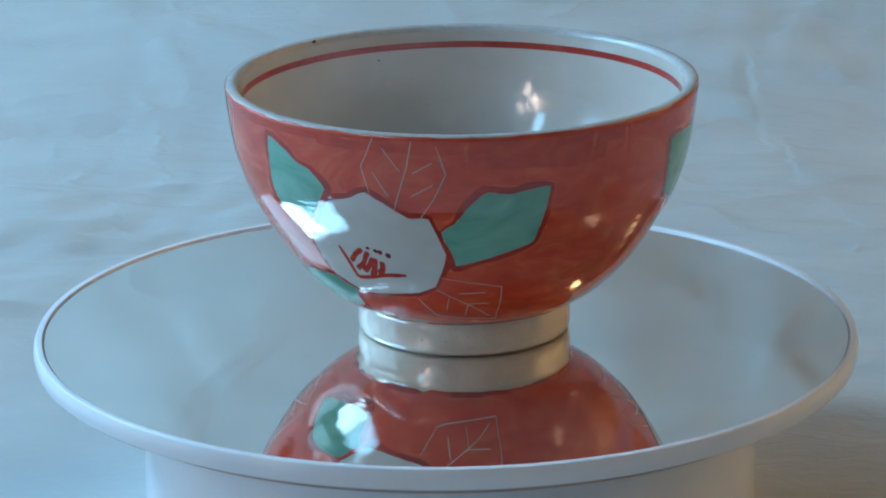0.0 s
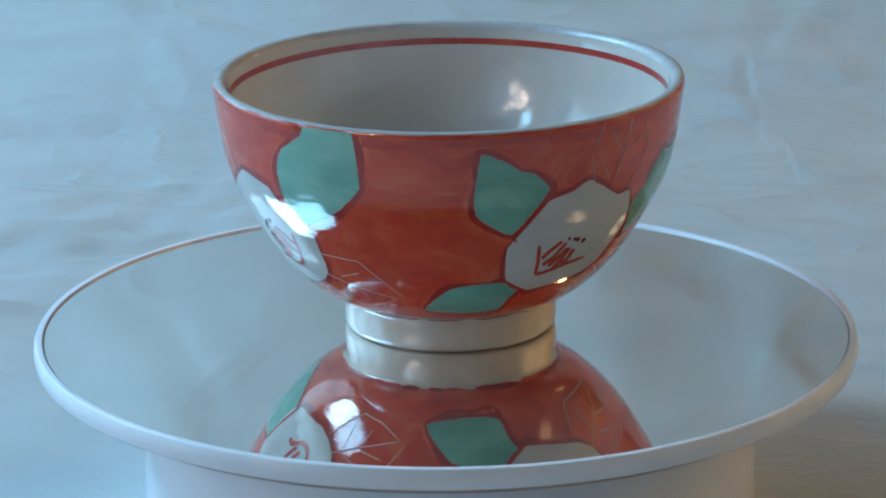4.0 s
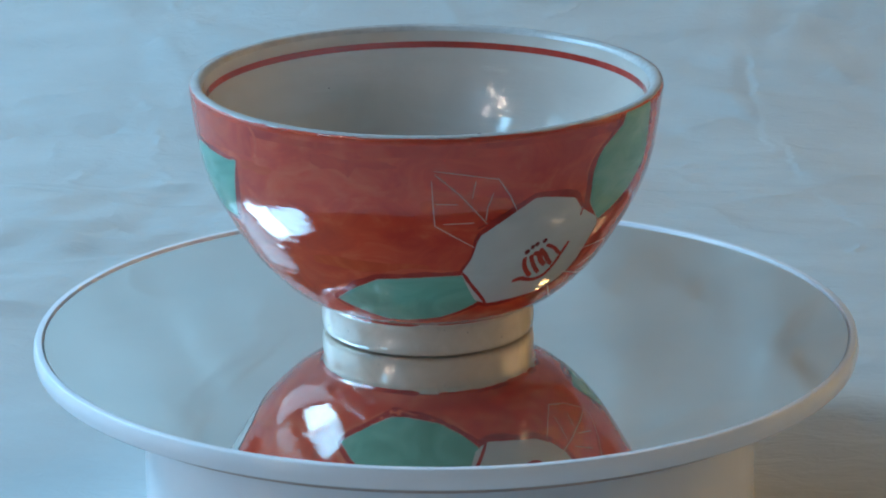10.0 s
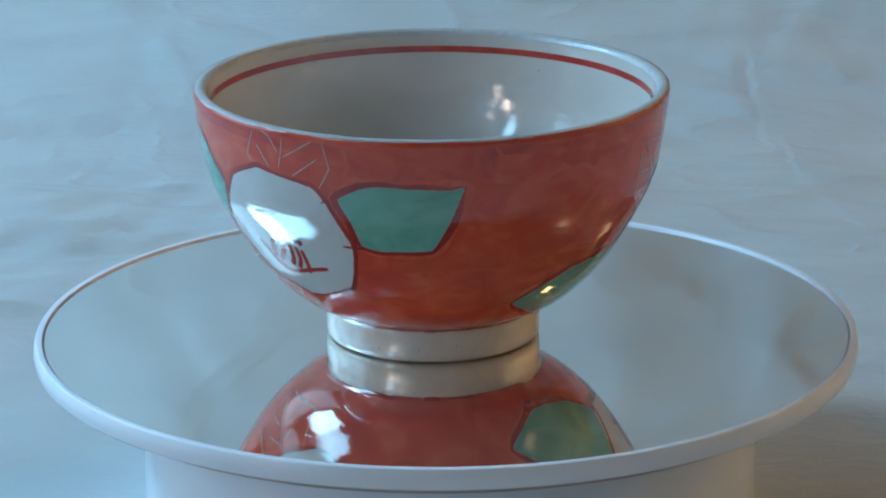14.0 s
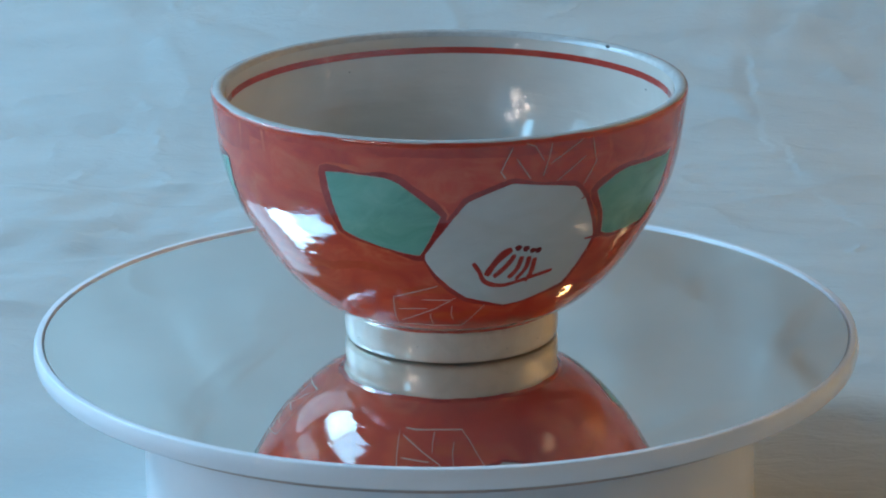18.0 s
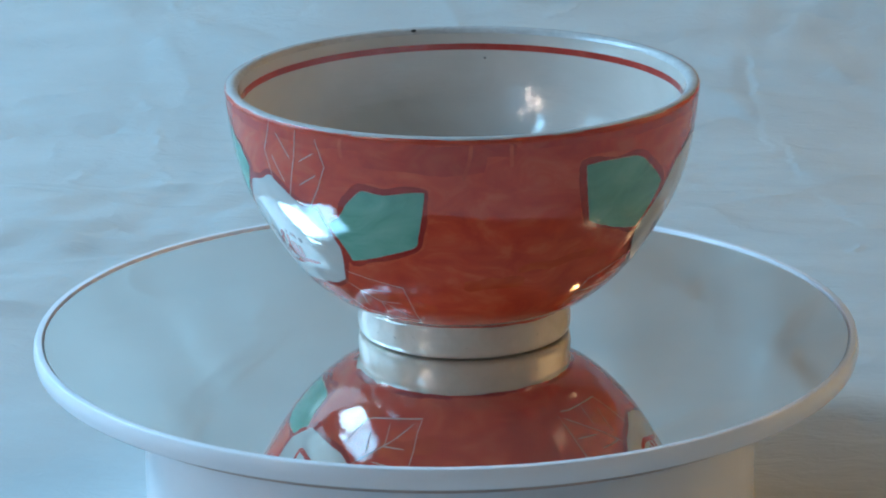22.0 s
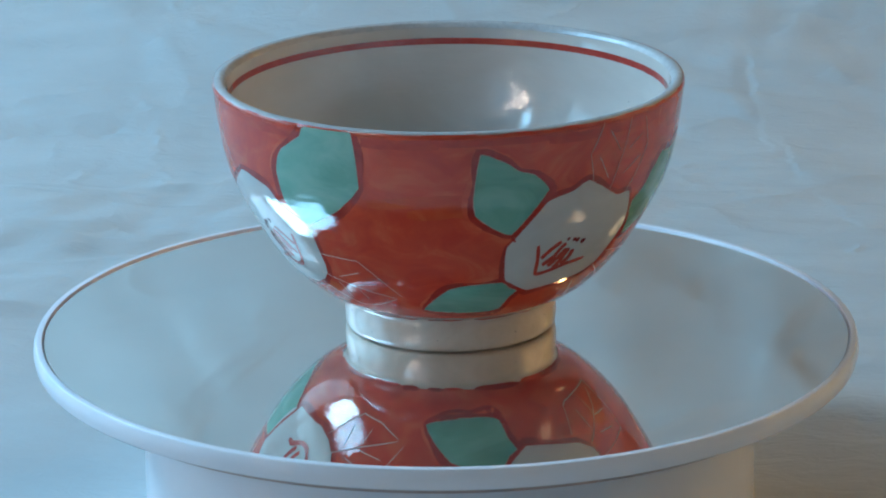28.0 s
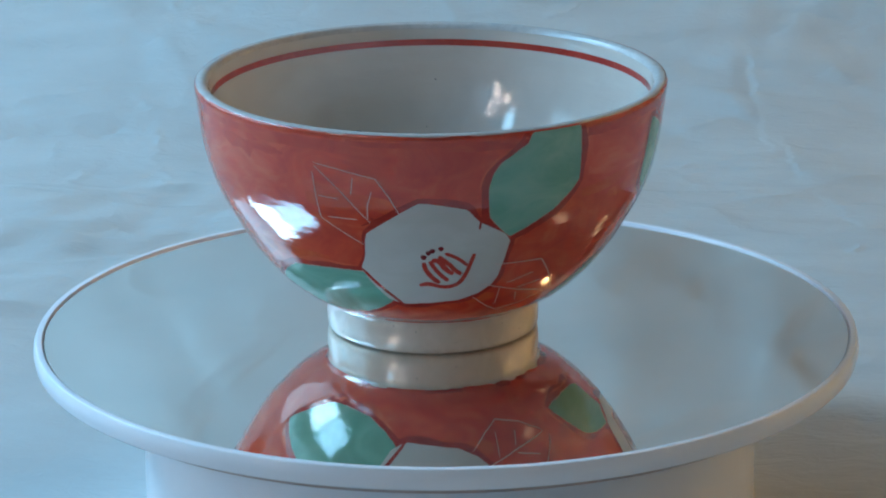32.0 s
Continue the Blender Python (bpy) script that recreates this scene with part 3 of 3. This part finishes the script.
SCRATCHED_LEAVES.append([[(248.9, 61.2), (247, 56.9), (245.5, 54.2), (247.2, 47.4)], [(258, 60.9), (256.7, 54.6), (253.1, 44.4)], [(263.7, 59.9), (265.8, 53.2), (262.9, 47.3), (259.3, 42.2)], [(251, 59), (255.1, 53.5)], [(248.3, 53.1), (251.9, 47.3)], [(262.9, 56.1), (258, 53.3)], [(263, 50.8), (257.1, 47.5)]])
SCRATCHED_LEAVES.append([[(263.4, 25.9), (281.2, 23), (282, 17.5), (281.8, 14.5), (282.4, 12.1), (269, 12.8), (261.3, 13.4), (258.8, 14), (256.5, 16.9), (254.6, 19.5)], [(261.2, 22.4), (268.5, 18.8), (274.1, 16.2), (279.6, 13.1)], [(268, 21.2), (276.6, 21.5)], [(265, 20), (263.4, 15.4)], [(270.6, 17.9), (278.5, 17.9)], [(270.9, 17.8), (270.7, 16), (269.9, 13.7)]])
SCRATCHED_LEAVES.append([[(121.9, 54.3), (128.4, 53.3), (137.3, 51.6), (140.4, 47.2), (142.7, 43)], [(121.4, 52.1), (121.7, 46.3), (122.2, 40.8), (126.4, 38.2), (132.5, 34.6)], [(122.1, 53.5), (128, 48.4), (135.2, 40.6)], [(131.8, 51.6), (131, 47.3)], [(136.2, 48.4), (134.9, 44.8), (134.7, 41.5)], [(122.4, 46.3), (127.7, 46)], [(124.2, 41.2), (131.9, 41.2)]])
SCRATCHED_LEAVES.append([[(168.4, 28.6), (183, 28.3), (193.8, 18.6)], [(165.6, 23), (179.2, 19.8), (191.5, 17.8)], [(173.7, 22.5), (181.9, 24.7)], [(178.6, 20.6), (186.8, 21.8)], [(172, 21), (172.9, 15.9)], [(178.8, 19.2), (180.6, 16.3)], [(163.5, 19.2), (169.2, 15.9), (174.5, 13.8), (183.5, 14.9), (191.6, 17.5)]])
SCRATCHED_LEAVES.append([[(14.4, 60.5), (11.7, 54.8), (12.9, 53.1)], [(15.4, 57.6), (18.9, 52.6)], [(17.5, 61.1), (19.7, 60.3), (22, 56.7)], [(23.8, 60.7), (23.2, 57.3), (21.9, 53)], [(31.9, 60.6), (23.5, 55.7)], [(33, 56.5), (25.6, 51.5)], [(34.6, 60.4), (36, 54.5), (32.9, 49.5)]])
SCRATCHED_LEAVES.append([[(356.2, 25.6), (342.1, 21.8), (340.6, 17.5), (339.3, 13.2)], [(-18.5, 12.7), (-14.4, 12.9), (-5.1, 12.7), (3.9, 12.7), (6.2, 14.5), (10.8, 19.6)], [(1.4, 22.1), (-5.1, 18.7), (-13.7, 15.6), (-19, 13.9)], [(350.8, 21.4), (359.8, 21.4)], [(342.3, 18.1), (352, 18.6)], [(0.3, 19.7), (0, 16.6), (0.7, 14.8)], [(353, 17), (352.7, 15.3), (353.2, 13.1)]])


def rice_bowl():
    bowl = tagged(new("rice_bowl"), "footed ceramic rice bowl, red glaze with white camellias and green leaves", "bowl")
    wall = [(outer(z), z) for z in np.linspace(8.7, 60.56, 62)]
    thick = [(outer(z) - (3.35 + 1.85 * ((58 - z) / 46) ** 2), z) for z in np.linspace(58, 24, 30)]
    inside = [(a, b) for a, b in thick] + [(35.5, 20.0), (31.5, 17.0), (26.0, 14.6), (19.0, 13.2), (10.0, 12.5), (0, 12.3)]
    foot = [(0, 6.0), (20.5, 6.0), (21.3, 5.2), (22.2, 1.0), (22.8, 0.2), (23.6, 0.0), (24.8, 0.08), (25.3, 0.35), (25.6, 0.95), (25.73, 2.0), (25.78, 3.6), (25.72, 4.8), (25.6, 6.0), (25.5, 6.9), (25.55, 7.5), (25.8, 8.0), (26.2, 8.4)]
    lip = [(56.35, 61.2), (56.26, 61.6), (56.07, 61.9), (55.5, 62.15), (54.85, 62.24), (54.2, 62.12), (53.6, 61.65), (53.2, 60.8), (53.05, 59.5)]
    body = part("body", lathe([(r / 1000, z / 1000) for r, z in foot + wall], 224), M_FOOT, bowl, "cream-glazed body and foot")
    part("lip", lathe([(r / 1000, z / 1000) for r, z in wall[-1:] + lip[:-1]], 224), M_RIM, body, "worn greyish cream lip")
    part("inside", lathe([(r / 1000, z / 1000) for r, z in lip[-2:] + inside], 224), M_CREAM, body, "cream-glazed inside")
    coat = [on_bowl(0, z, 0.04)[0] for z in np.linspace(8.72, 60.6, 71)] + [on_bowl(0, z, 0.04)[0] for z in (60.8, 61.0, 61.2, 61.4, 61.6, 61.78, 61.9)]
    part("red_coat", ragged(coat), M_RED, body, "brushed orange-red glaze")
    band = [((outer(z) - (3.35 + 1.85 * ((58 - z) / 46) ** 2) - 0.05) / 1000, z / 1000) for z in (56.65, 57.0, 57.45, 57.9, 58.25)]
    part("inner_stripe", lathe(band, 224), M_DARK_STRIPE, body, "painted red stripe")
    for name, top, deep, material, lift in (("foot_wash", 0.0, 0.25, M_RED, 0.05), ("foot_line", 0.45, 0.0, M_DARK, 0.08)):
        part(name, foot_band(foot + wall[:3], top, deep, lift), material, body, "red brushed down onto the foot" if top == 0 else "dark red line round the foot")
    for k in range(26):
        a0, span = 13.8 * k + random.uniform(-5, 5), random.uniform(7, 26)
        side = min(max(1.3 * math.cos(radians(a0) - 0.35) + 0.35, 0), 1)
        z = 8.55 - 0.45 * side
        line = [(a0 + span * q / 4, z + 0.22 * noise.noise(Vector((a0, q, 31))) + 0.12 * q / 4) for q in range(5)]
        part("edge_dab", foot_dab(foot + wall[:6], line, random.uniform(0.4, 0.95), 0.10 + 0.002 * k), M_DARK if k % 3 else M_WASH, body, "dark red dab at the red glaze's lower edge")
    for k in range(16):
        a, z = 2 * math.pi * (k + random.random()) / 16, random.uniform(2.2, 7.4)
        bm = bmesh.new()
        bmesh.ops.create_icosphere(bm, subdivisions=1, radius=random.uniform(0.00008, 0.00017))
        r = float(np.interp(z, [q[1] for q in foot[6:]], [q[0] for q in foot[6:]])) / 1000
        bmesh.ops.translate(bm, vec=(r * math.cos(a), r * math.sin(a), z / 1000), verts=bm.verts)
        part("speck", bm, M_SPECK, body)
    # pale strokes paint the highlight along the red glaze's raised upper edge
    bm = bmesh.new()
    for k in range(22):
        a0, span = 360 / 22 * k + random.uniform(-7, 7), random.uniform(4, 16)
        stroke(bm, [(a0 + span * q / 4, 61.78 + 0.1 * noise.noise(Vector((a0, q, 6)))) for q in range(5)], random.uniform(0.12, 0.26), 0.055 + 0.0005 * k, 0.2, k)
    edge = bmesh.new()
    for a0 in (0, 90, 180, 270):
        stroke(edge, [(a0 + 15.2 * q, 61.45 + 0.08 * noise.noise(Vector((a0, q, 12)))) for q in range(7)], 0.95, 0.05, 0.9, a0)
    part("rim_line", face_out(edge), M_LINE, body, "darker red line under the lip")
    part("rim_glint", face_out(bm), M_PALE, body, "thin broken glint painted where the red ends")
    for k in range(14):
        a0 = 26 * k + random.uniform(-6, 6)
        span, z = random.uniform(24, 40), random.uniform(58.6, 60.4)
        line = [(a0 + span * q / 5, z + 0.5 * noise.noise(Vector((a0, q, 2)))) for q in range(6)]
        part("rim_wash", face_out(stroke(bmesh.new(), line, random.uniform(1.4, 3.0), 0.05 + 0.001 * k, 0.85, k)), M_WASH, body, "darker red brush stroke")
    for k in range(16):
        a0, z = 23 * k + random.uniform(-8, 8), random.uniform(16, 54)
        span, dz = random.uniform(14, 34), random.uniform(-3, 3)
        line = [(a0 + span * q / 5, z + dz * q / 5 + 1.2 * noise.noise(Vector((a0, q * 0.7, 5)))) for q in range(6)]
        part("brush_wash", face_out(stroke(bmesh.new(), line, random.uniform(1.5, 4.5), 0.065 - 0.0008 * k, 0.6, k)), M_WASH_LIGHT, body, "brush stroke in the red glaze")
    part("brush_wash", patch([(275.3, 59), (290, 60), (305.2, 60.6), (304.9, 54.2), (295, 53.2), (287, 54), (276, 54.4)], 0.068, 0.0, 0.2, 7), M_WASH, body, "darker red brushed block under the lip")
    part("brush_wash", patch([(41.5, 60.2), (58, 60.4), (73.5, 60.5), (74.8, 57.5), (74.2, 53.2), (58, 53.0), (44, 52.6), (41, 55.5)], 0.068, 0.0, 0.2, 8), M_WASH, body, "darker red brushed block under the lip")
    part("brush_wash", patch([(90.7, 56.1), (95.8, 57.2), (101, 56.4), (107.8, 57.1), (113.8, 55.1), (109, 54.4), (104, 54.8), (101.7, 52.1), (99, 54.0), (95, 53.4)], 0.068, 0.0, 0.3, 9), M_WASH, body, "darker ragged blotch in the red glaze")
    for k, line in enumerate(([(74.8, 60.6), (76.4, 57.8), (75.6, 53.5), (74.4, 52.4)], [(39.7, 60.0), (40.5, 55.7), (39.2, 52.5)], [(271, 60.8), (270.5, 59), (270.8, 56)],
                              [(301.9, 60.8), (301.4, 57), (299.9, 52.2)], [(311, 60.6), (311.2, 55.2)])):
        part("brush_seam", face_out(stroke(bmesh.new(), line, 0.8, 0.078, 0.6, k)), M_SEAM, body, "paler orange seam between two brush strokes")
    for i, pts in enumerate(LEAVES):
        leaf = part("leaf", patch(pts, 0.14, 0.0, 0.12, i), M_GREEN_PALE if i == 3 else M_GREEN, body, "green glazed leaf")
        part("leaf_outline", patch(pts, 0.084, 1.45, 0.16, i + 20), M_DARK, leaf)
        part("leaf_halo", patch(pts, 0.0735, 1.85, 0.22, i + 100), M_SEAM, leaf)
        part("leaf_edge", patch(pts, 0.10, 0.10, 0.16, i + 40), M_PALE, leaf)
    for i, pts in enumerate(FLOWERS):
        flower = part("flower", patch(pts, 0.16, 0.0, 0.10, i + 60), M_PETAL, body, "white camellia")
        part("flower_outline", patch(pts, 0.090, 1.25, 0.14, i + 80), M_DARK, flower)
        for k, (line, w) in enumerate(OVERSHOOTS[i]):
            part("outline_stroke", face_out(stroke(bmesh.new(), line, w, 0.18 + 0.002 * k, 0.4, i + k)), M_DARK, flower)
        lines, dots = STAMENS[i]
        for k, (line, w) in enumerate(lines):
            part("stamen", face_out(stroke(bmesh.new(), line, 1.4 * w, 0.20 + 0.002 * k, 0.7, i + k)), M_STAMEN, flower)
        for a, z, size in dots:
            bm = bmesh.new()
            blot(bm, a, z, 1.25 * size, 0.215)
            part("anther", face_out(bm), M_ANTHER, flower)
    for i, lines in enumerate(SCRATCHED_LEAVES):
        bm = bmesh.new()
        for k, line in enumerate(lines):
            stroke(bm, line, 0.22, 0.19, 0.5, i + k, True)
        part("scratched_leaf", face_out(bm), M_SCRATCH, body, "leaf scratched in pale thin lines")
    for deg, r, z, w in ((133, 53.6, 61.7, 0.75), (113.5, 52.1, 54.6, 0.35), (209, 51.9, 53.6, 0.25), (329.2, 51.1, 48.1, 0.25), (331.9, 47.2, 36.5, 0.22), (99.9, 49.7, 42.7, 0.18)):
        bm = bmesh.new()
        bmesh.ops.create_icosphere(bm, subdivisions=2, radius=w / 1000)
        a = radians(deg)
        bmesh.ops.transform(bm, matrix=Matrix.Translation((r * math.cos(a) / 1000, r * math.sin(a) / 1000, z / 1000)) @ Matrix.Rotation(a, 4, 'Z') @ Matrix.Diagonal((0.35, 1.0, 0.6, 1)), verts=bm.verts)
        part("speck", bm, M_SPECK, body)
    return bowl


def foot_dab(profile, line, width, lift):
    """A short brush mark that follows the profile; the line is in degrees and millimetres."""
    zs, rs = [z for r, z in profile[5:]], [r for r, z in profile[5:]]
    bm = bmesh.new()
    fine = smooth_line(line, 0.8)
    rows = []
    for i, p in enumerate(fine):
        u = i / (len(fine) - 1)
        w = 0.5 * width * min(1.0, 0.3 + 4 * min(u, 1 - u))
        a = radians(p.x)
        row = []
        for q in (-1, 0, 1):
            z = p.y + q * w
            r = float(np.interp(z, zs, rs)) + lift
            row.append(bm.verts.new((r * math.cos(a) / 1000, r * math.sin(a) / 1000, z / 1000)))
        rows.append(row)
    for a, b in zip(rows, rows[1:]):
        for j in (0, 1):
            bm.faces.new((a[j], b[j], b[j + 1], a[j + 1]))
    return face_out(bm)


def foot_band(profile, thick, short, lift, seg=288):
    """A brushed band at the red glaze's lower edge, which runs lower on one side of the bowl."""
    zs, rs = [z for r, z in profile[-13:]], [r for r, z in profile[-13:]]
    bm = bmesh.new()
    rows = [[], [], [], []]
    for k in range(seg):
        a = 2 * math.pi * k / seg
        c, d = math.cos(a), math.sin(a)
        side = min(max(1.3 * math.cos(a - 0.35) + 0.35, 0), 1)
        low = 8.62 - 0.72 * side + 0.16 * noise.noise(Vector((c * 5, d * 5, 1))) + 0.07 * noise.noise(Vector((c * 22, d * 22, 2)))
        low += short
        high = low + thick * (0.75 + 0.9 * noise.noise(Vector((c * 4, d * 4, 7)))) if thick else 8.95
        high = max(high, low + 0.05)
        for q, row in enumerate(rows):
            z = low + (high - low) * q / 3
            r = float(np.interp(z, zs, rs)) + lift
            row.append(bm.verts.new((r * c / 1000, r * d / 1000, z / 1000)))
    for a, b in zip(rows, rows[1:]):
        for k in range(seg):
            bm.faces.new((a[k], a[(k + 1) % seg], b[(k + 1) % seg], b[k]))
    return face_out(bm)


def ragged(coat, seg=256):
    """The coat's upper edge is brushed by hand and wavers."""
    bm = bmesh.new()
    rows = []
    n = len(coat)
    for i, p in enumerate(coat):
        row = []
        for k in range(seg):
            a = 2 * math.pi * k / seg
            z = p.z
            if i == n - 1:
                z -= 0.00015 * (0.7 + noise.noise(Vector((math.cos(a) * 9, math.sin(a) * 9, 4)))) + 0.00008 * noise.noise(Vector((math.cos(a) * 60, math.sin(a) * 60, 4)))
            row.append(bm.verts.new((p.x * math.cos(a), p.x * math.sin(a), z)))
        rows.append(row)
    for a, b in zip(rows, rows[1:]):
        for k in range(seg):
            bm.faces.new((a[k], a[(k + 1) % seg], b[(k + 1) % seg], b[k]))
    return face_out(bm)


M_WASH = glaze("deep_red_wash", (0.48, 0.028, 0.018), (0.61, 0.055, 0.025), (0.69, 0.09, 0.036), 90, ior=1.8)
M_LINE = glaze("thin_red_line", (0.46, 0.026, 0.017), (0.56, 0.046, 0.022), (0.64, 0.08, 0.03), 120, 0.35)
M_WASH_LIGHT = glaze("orange_wash", (0.56, 0.05, 0.02), (0.66, 0.075, 0.024), (0.74, 0.13, 0.04), 90)
M_SEAM = glaze("pale_orange_seam", (0.60, 0.06, 0.027), (0.73, 0.10, 0.043), (0.81, 0.18, 0.08), 120, ior=1.8)
M_DARK_STRIPE = glaze("stripe_red", (0.36, 0.03, 0.025), (0.46, 0.045, 0.035), (0.55, 0.08, 0.06), 120)
BOWL = rice_bowl()


# ---- lamps ----
def globe_lamp(x, y, z, r, cord_to):
    t = tagged(new("pendant_lamp"), "glowing warm glass globe hung from the ceiling", "lamp")
    t.location = (x, y, z)
    bm = bmesh.new()
    bmesh.ops.create_uvsphere(bm, u_segments=32, v_segments=16, radius=r)
    part("globe", bm, M_BULB, t)
    part("cap", lathe([(0, r + 0.02), (0.03, r + 0.02), (0.045, r - 0.02), (0, r - 0.02)], 24), M_METAL, t)
    part("cord", lathe([(0, r + 0.02), (0.003, r + 0.02), (0.003, cord_to - z), (0, cord_to - z)], 8), M_METAL, t)


globe_lamp(0.52, 0.60, 0.92, 0.026, 1.65)


def cluster_lamp(x, y, z):
    """A floor lamp with five bare white bulbs on a ring."""
    t = tagged(new("floor_lamp"), "dark metal floor lamp with five glowing white bulbs", "lamp")
    t.location = (x, y, -0.80)
    h = z + 0.80
    part("stand", lathe([(0, 0), (0.10, 0), (0.10, 0.012), (0.012, 0.02), (0.010, h - 0.02), (0, h - 0.02)], 32), M_METAL, t)
    for k in range(5):
        a = radians(72 * k + 20)
        bm = bmesh.new()
        bmesh.ops.create_uvsphere(bm, u_segments=20, v_segments=12, radius=0.0175)
        bulb = part("bulb", bm, M_WHITE_BULB, t)
        bulb.location = (0.066 * math.cos(a), 0.066 * math.sin(a), h - 0.095 + 0.048 * k)
        arm = part("arm", lathe([(0, 0), (0.004, 0), (0.004, 0.05), (0, 0.27)], 8), M_METAL, t)
        arm.matrix_basis = Matrix.Translation((0, 0, h - 0.03)) @ (Vector(bulb.location) - Vector((0, 0, h - 0.03))).to_track_quat('Z', 'Y').to_matrix().to_4x4()


def branch_lamp(x, y, z):
    """A standing lamp whose thin branches carry many small amber bulbs."""
    t = tagged(new("branch_lamp"), "standing branch lamp with many small amber bulbs", "lamp")
    t.location = (x, y, -0.80)
    h = z + 0.80
    part("stand", lathe([(0, 0), (0.15, 0), (0.15, 0.015), (0.012, 0.025), (0.008, h - 0.2), (0, h - 0.2)], 32), M_METAL, t)
    for k in range(16):
        a = 2.4 * k
        tip = Vector((0.03 + 0.05 * math.cos(a), 0.42 * math.sin(a), h - 0.16 + 0.36 * ((k * 7) % 16) / 15))
        bm = bmesh.new()
        bmesh.ops.create_uvsphere(bm, u_segments=12, v_segments=8, radius=0.0054)
        part("bulb", bm, M_SHADE, t).location = tip
        base = Vector((0, 0, h - 0.2))
        twig = part("twig", lathe([(0, 0), (0.003, 0), (0.002, (tip - base).length - 0.018), (0, (tip - base).length - 0.018)], 6), M_METAL, t)
        twig.matrix_basis = Matrix.Translation(base) @ (tip - base).to_track_quat('Z', 'Y').to_matrix().to_4x4()


def wall_lamp(y, z, w, h, bars, glow):
    """A flat lamp on the east wall: a glowing paper shade behind wooden bars."""
    t = tagged(new("wall_lamp"), "dim paper-shaded wall lamp with wooden bars", "lamp")
    t.location = (1.42, y, z)
    part("back_plate", boxes(((-0.03, -w, -h), (-0.001, w, h))), M_WOOD, t, smooth=False)
    part("shade", boxes(((-0.07, -w + 0.01, -h + 0.01), (-0.031, w - 0.01, h - 0.01))), glow, t, smooth=False)
    for k in range(bars):
        q = -h + 2 * h * (k + 0.5) / bars
        part("bar", boxes(((-0.082, -w, q - 0.006), (-0.071, w, q + 0.006))), M_WOOD, t, smooth=False)


M_PAPER_GLOW = glowing("lit_paper", (1.0, 0.74, 0.50), 2.2)
M_PAPER_BRIGHT = glowing("bright_lit_paper", (1.0, 0.78, 0.46), 3.0)
wall_lamp(-0.02, 1.40, 0.15, 0.08, 2, M_PAPER_GLOW)
wall_lamp(1.46, 1.50, 0.08, 0.08, 4, M_PAPER_BRIGHT)
cluster_lamp(-0.52, -0.60, 0.295)
branch_lamp(1.02, 0.42, 0.38)


# ---- what moves ----
def motions():
    bowl_rows, plate_rows = [], []
    z0 = -PLATE.parent.location.z
    for k in range(0, 33):
        a = TURN * k
        b = radians(a + OFF_AT)
        bowl_rows.append((k, pose(OFF * math.cos(b), OFF * math.sin(b), 0.00015, 0, 0, a) @ pose(0, 0, 0, 0, -0.22, 0)))
        plate_rows.append((k, pose(PLATE_X, PLATE_Y, z0, 0, 0, a)))
    walk(BOWL, bowl_rows)
    walk(PLATE, plate_rows)


motions()
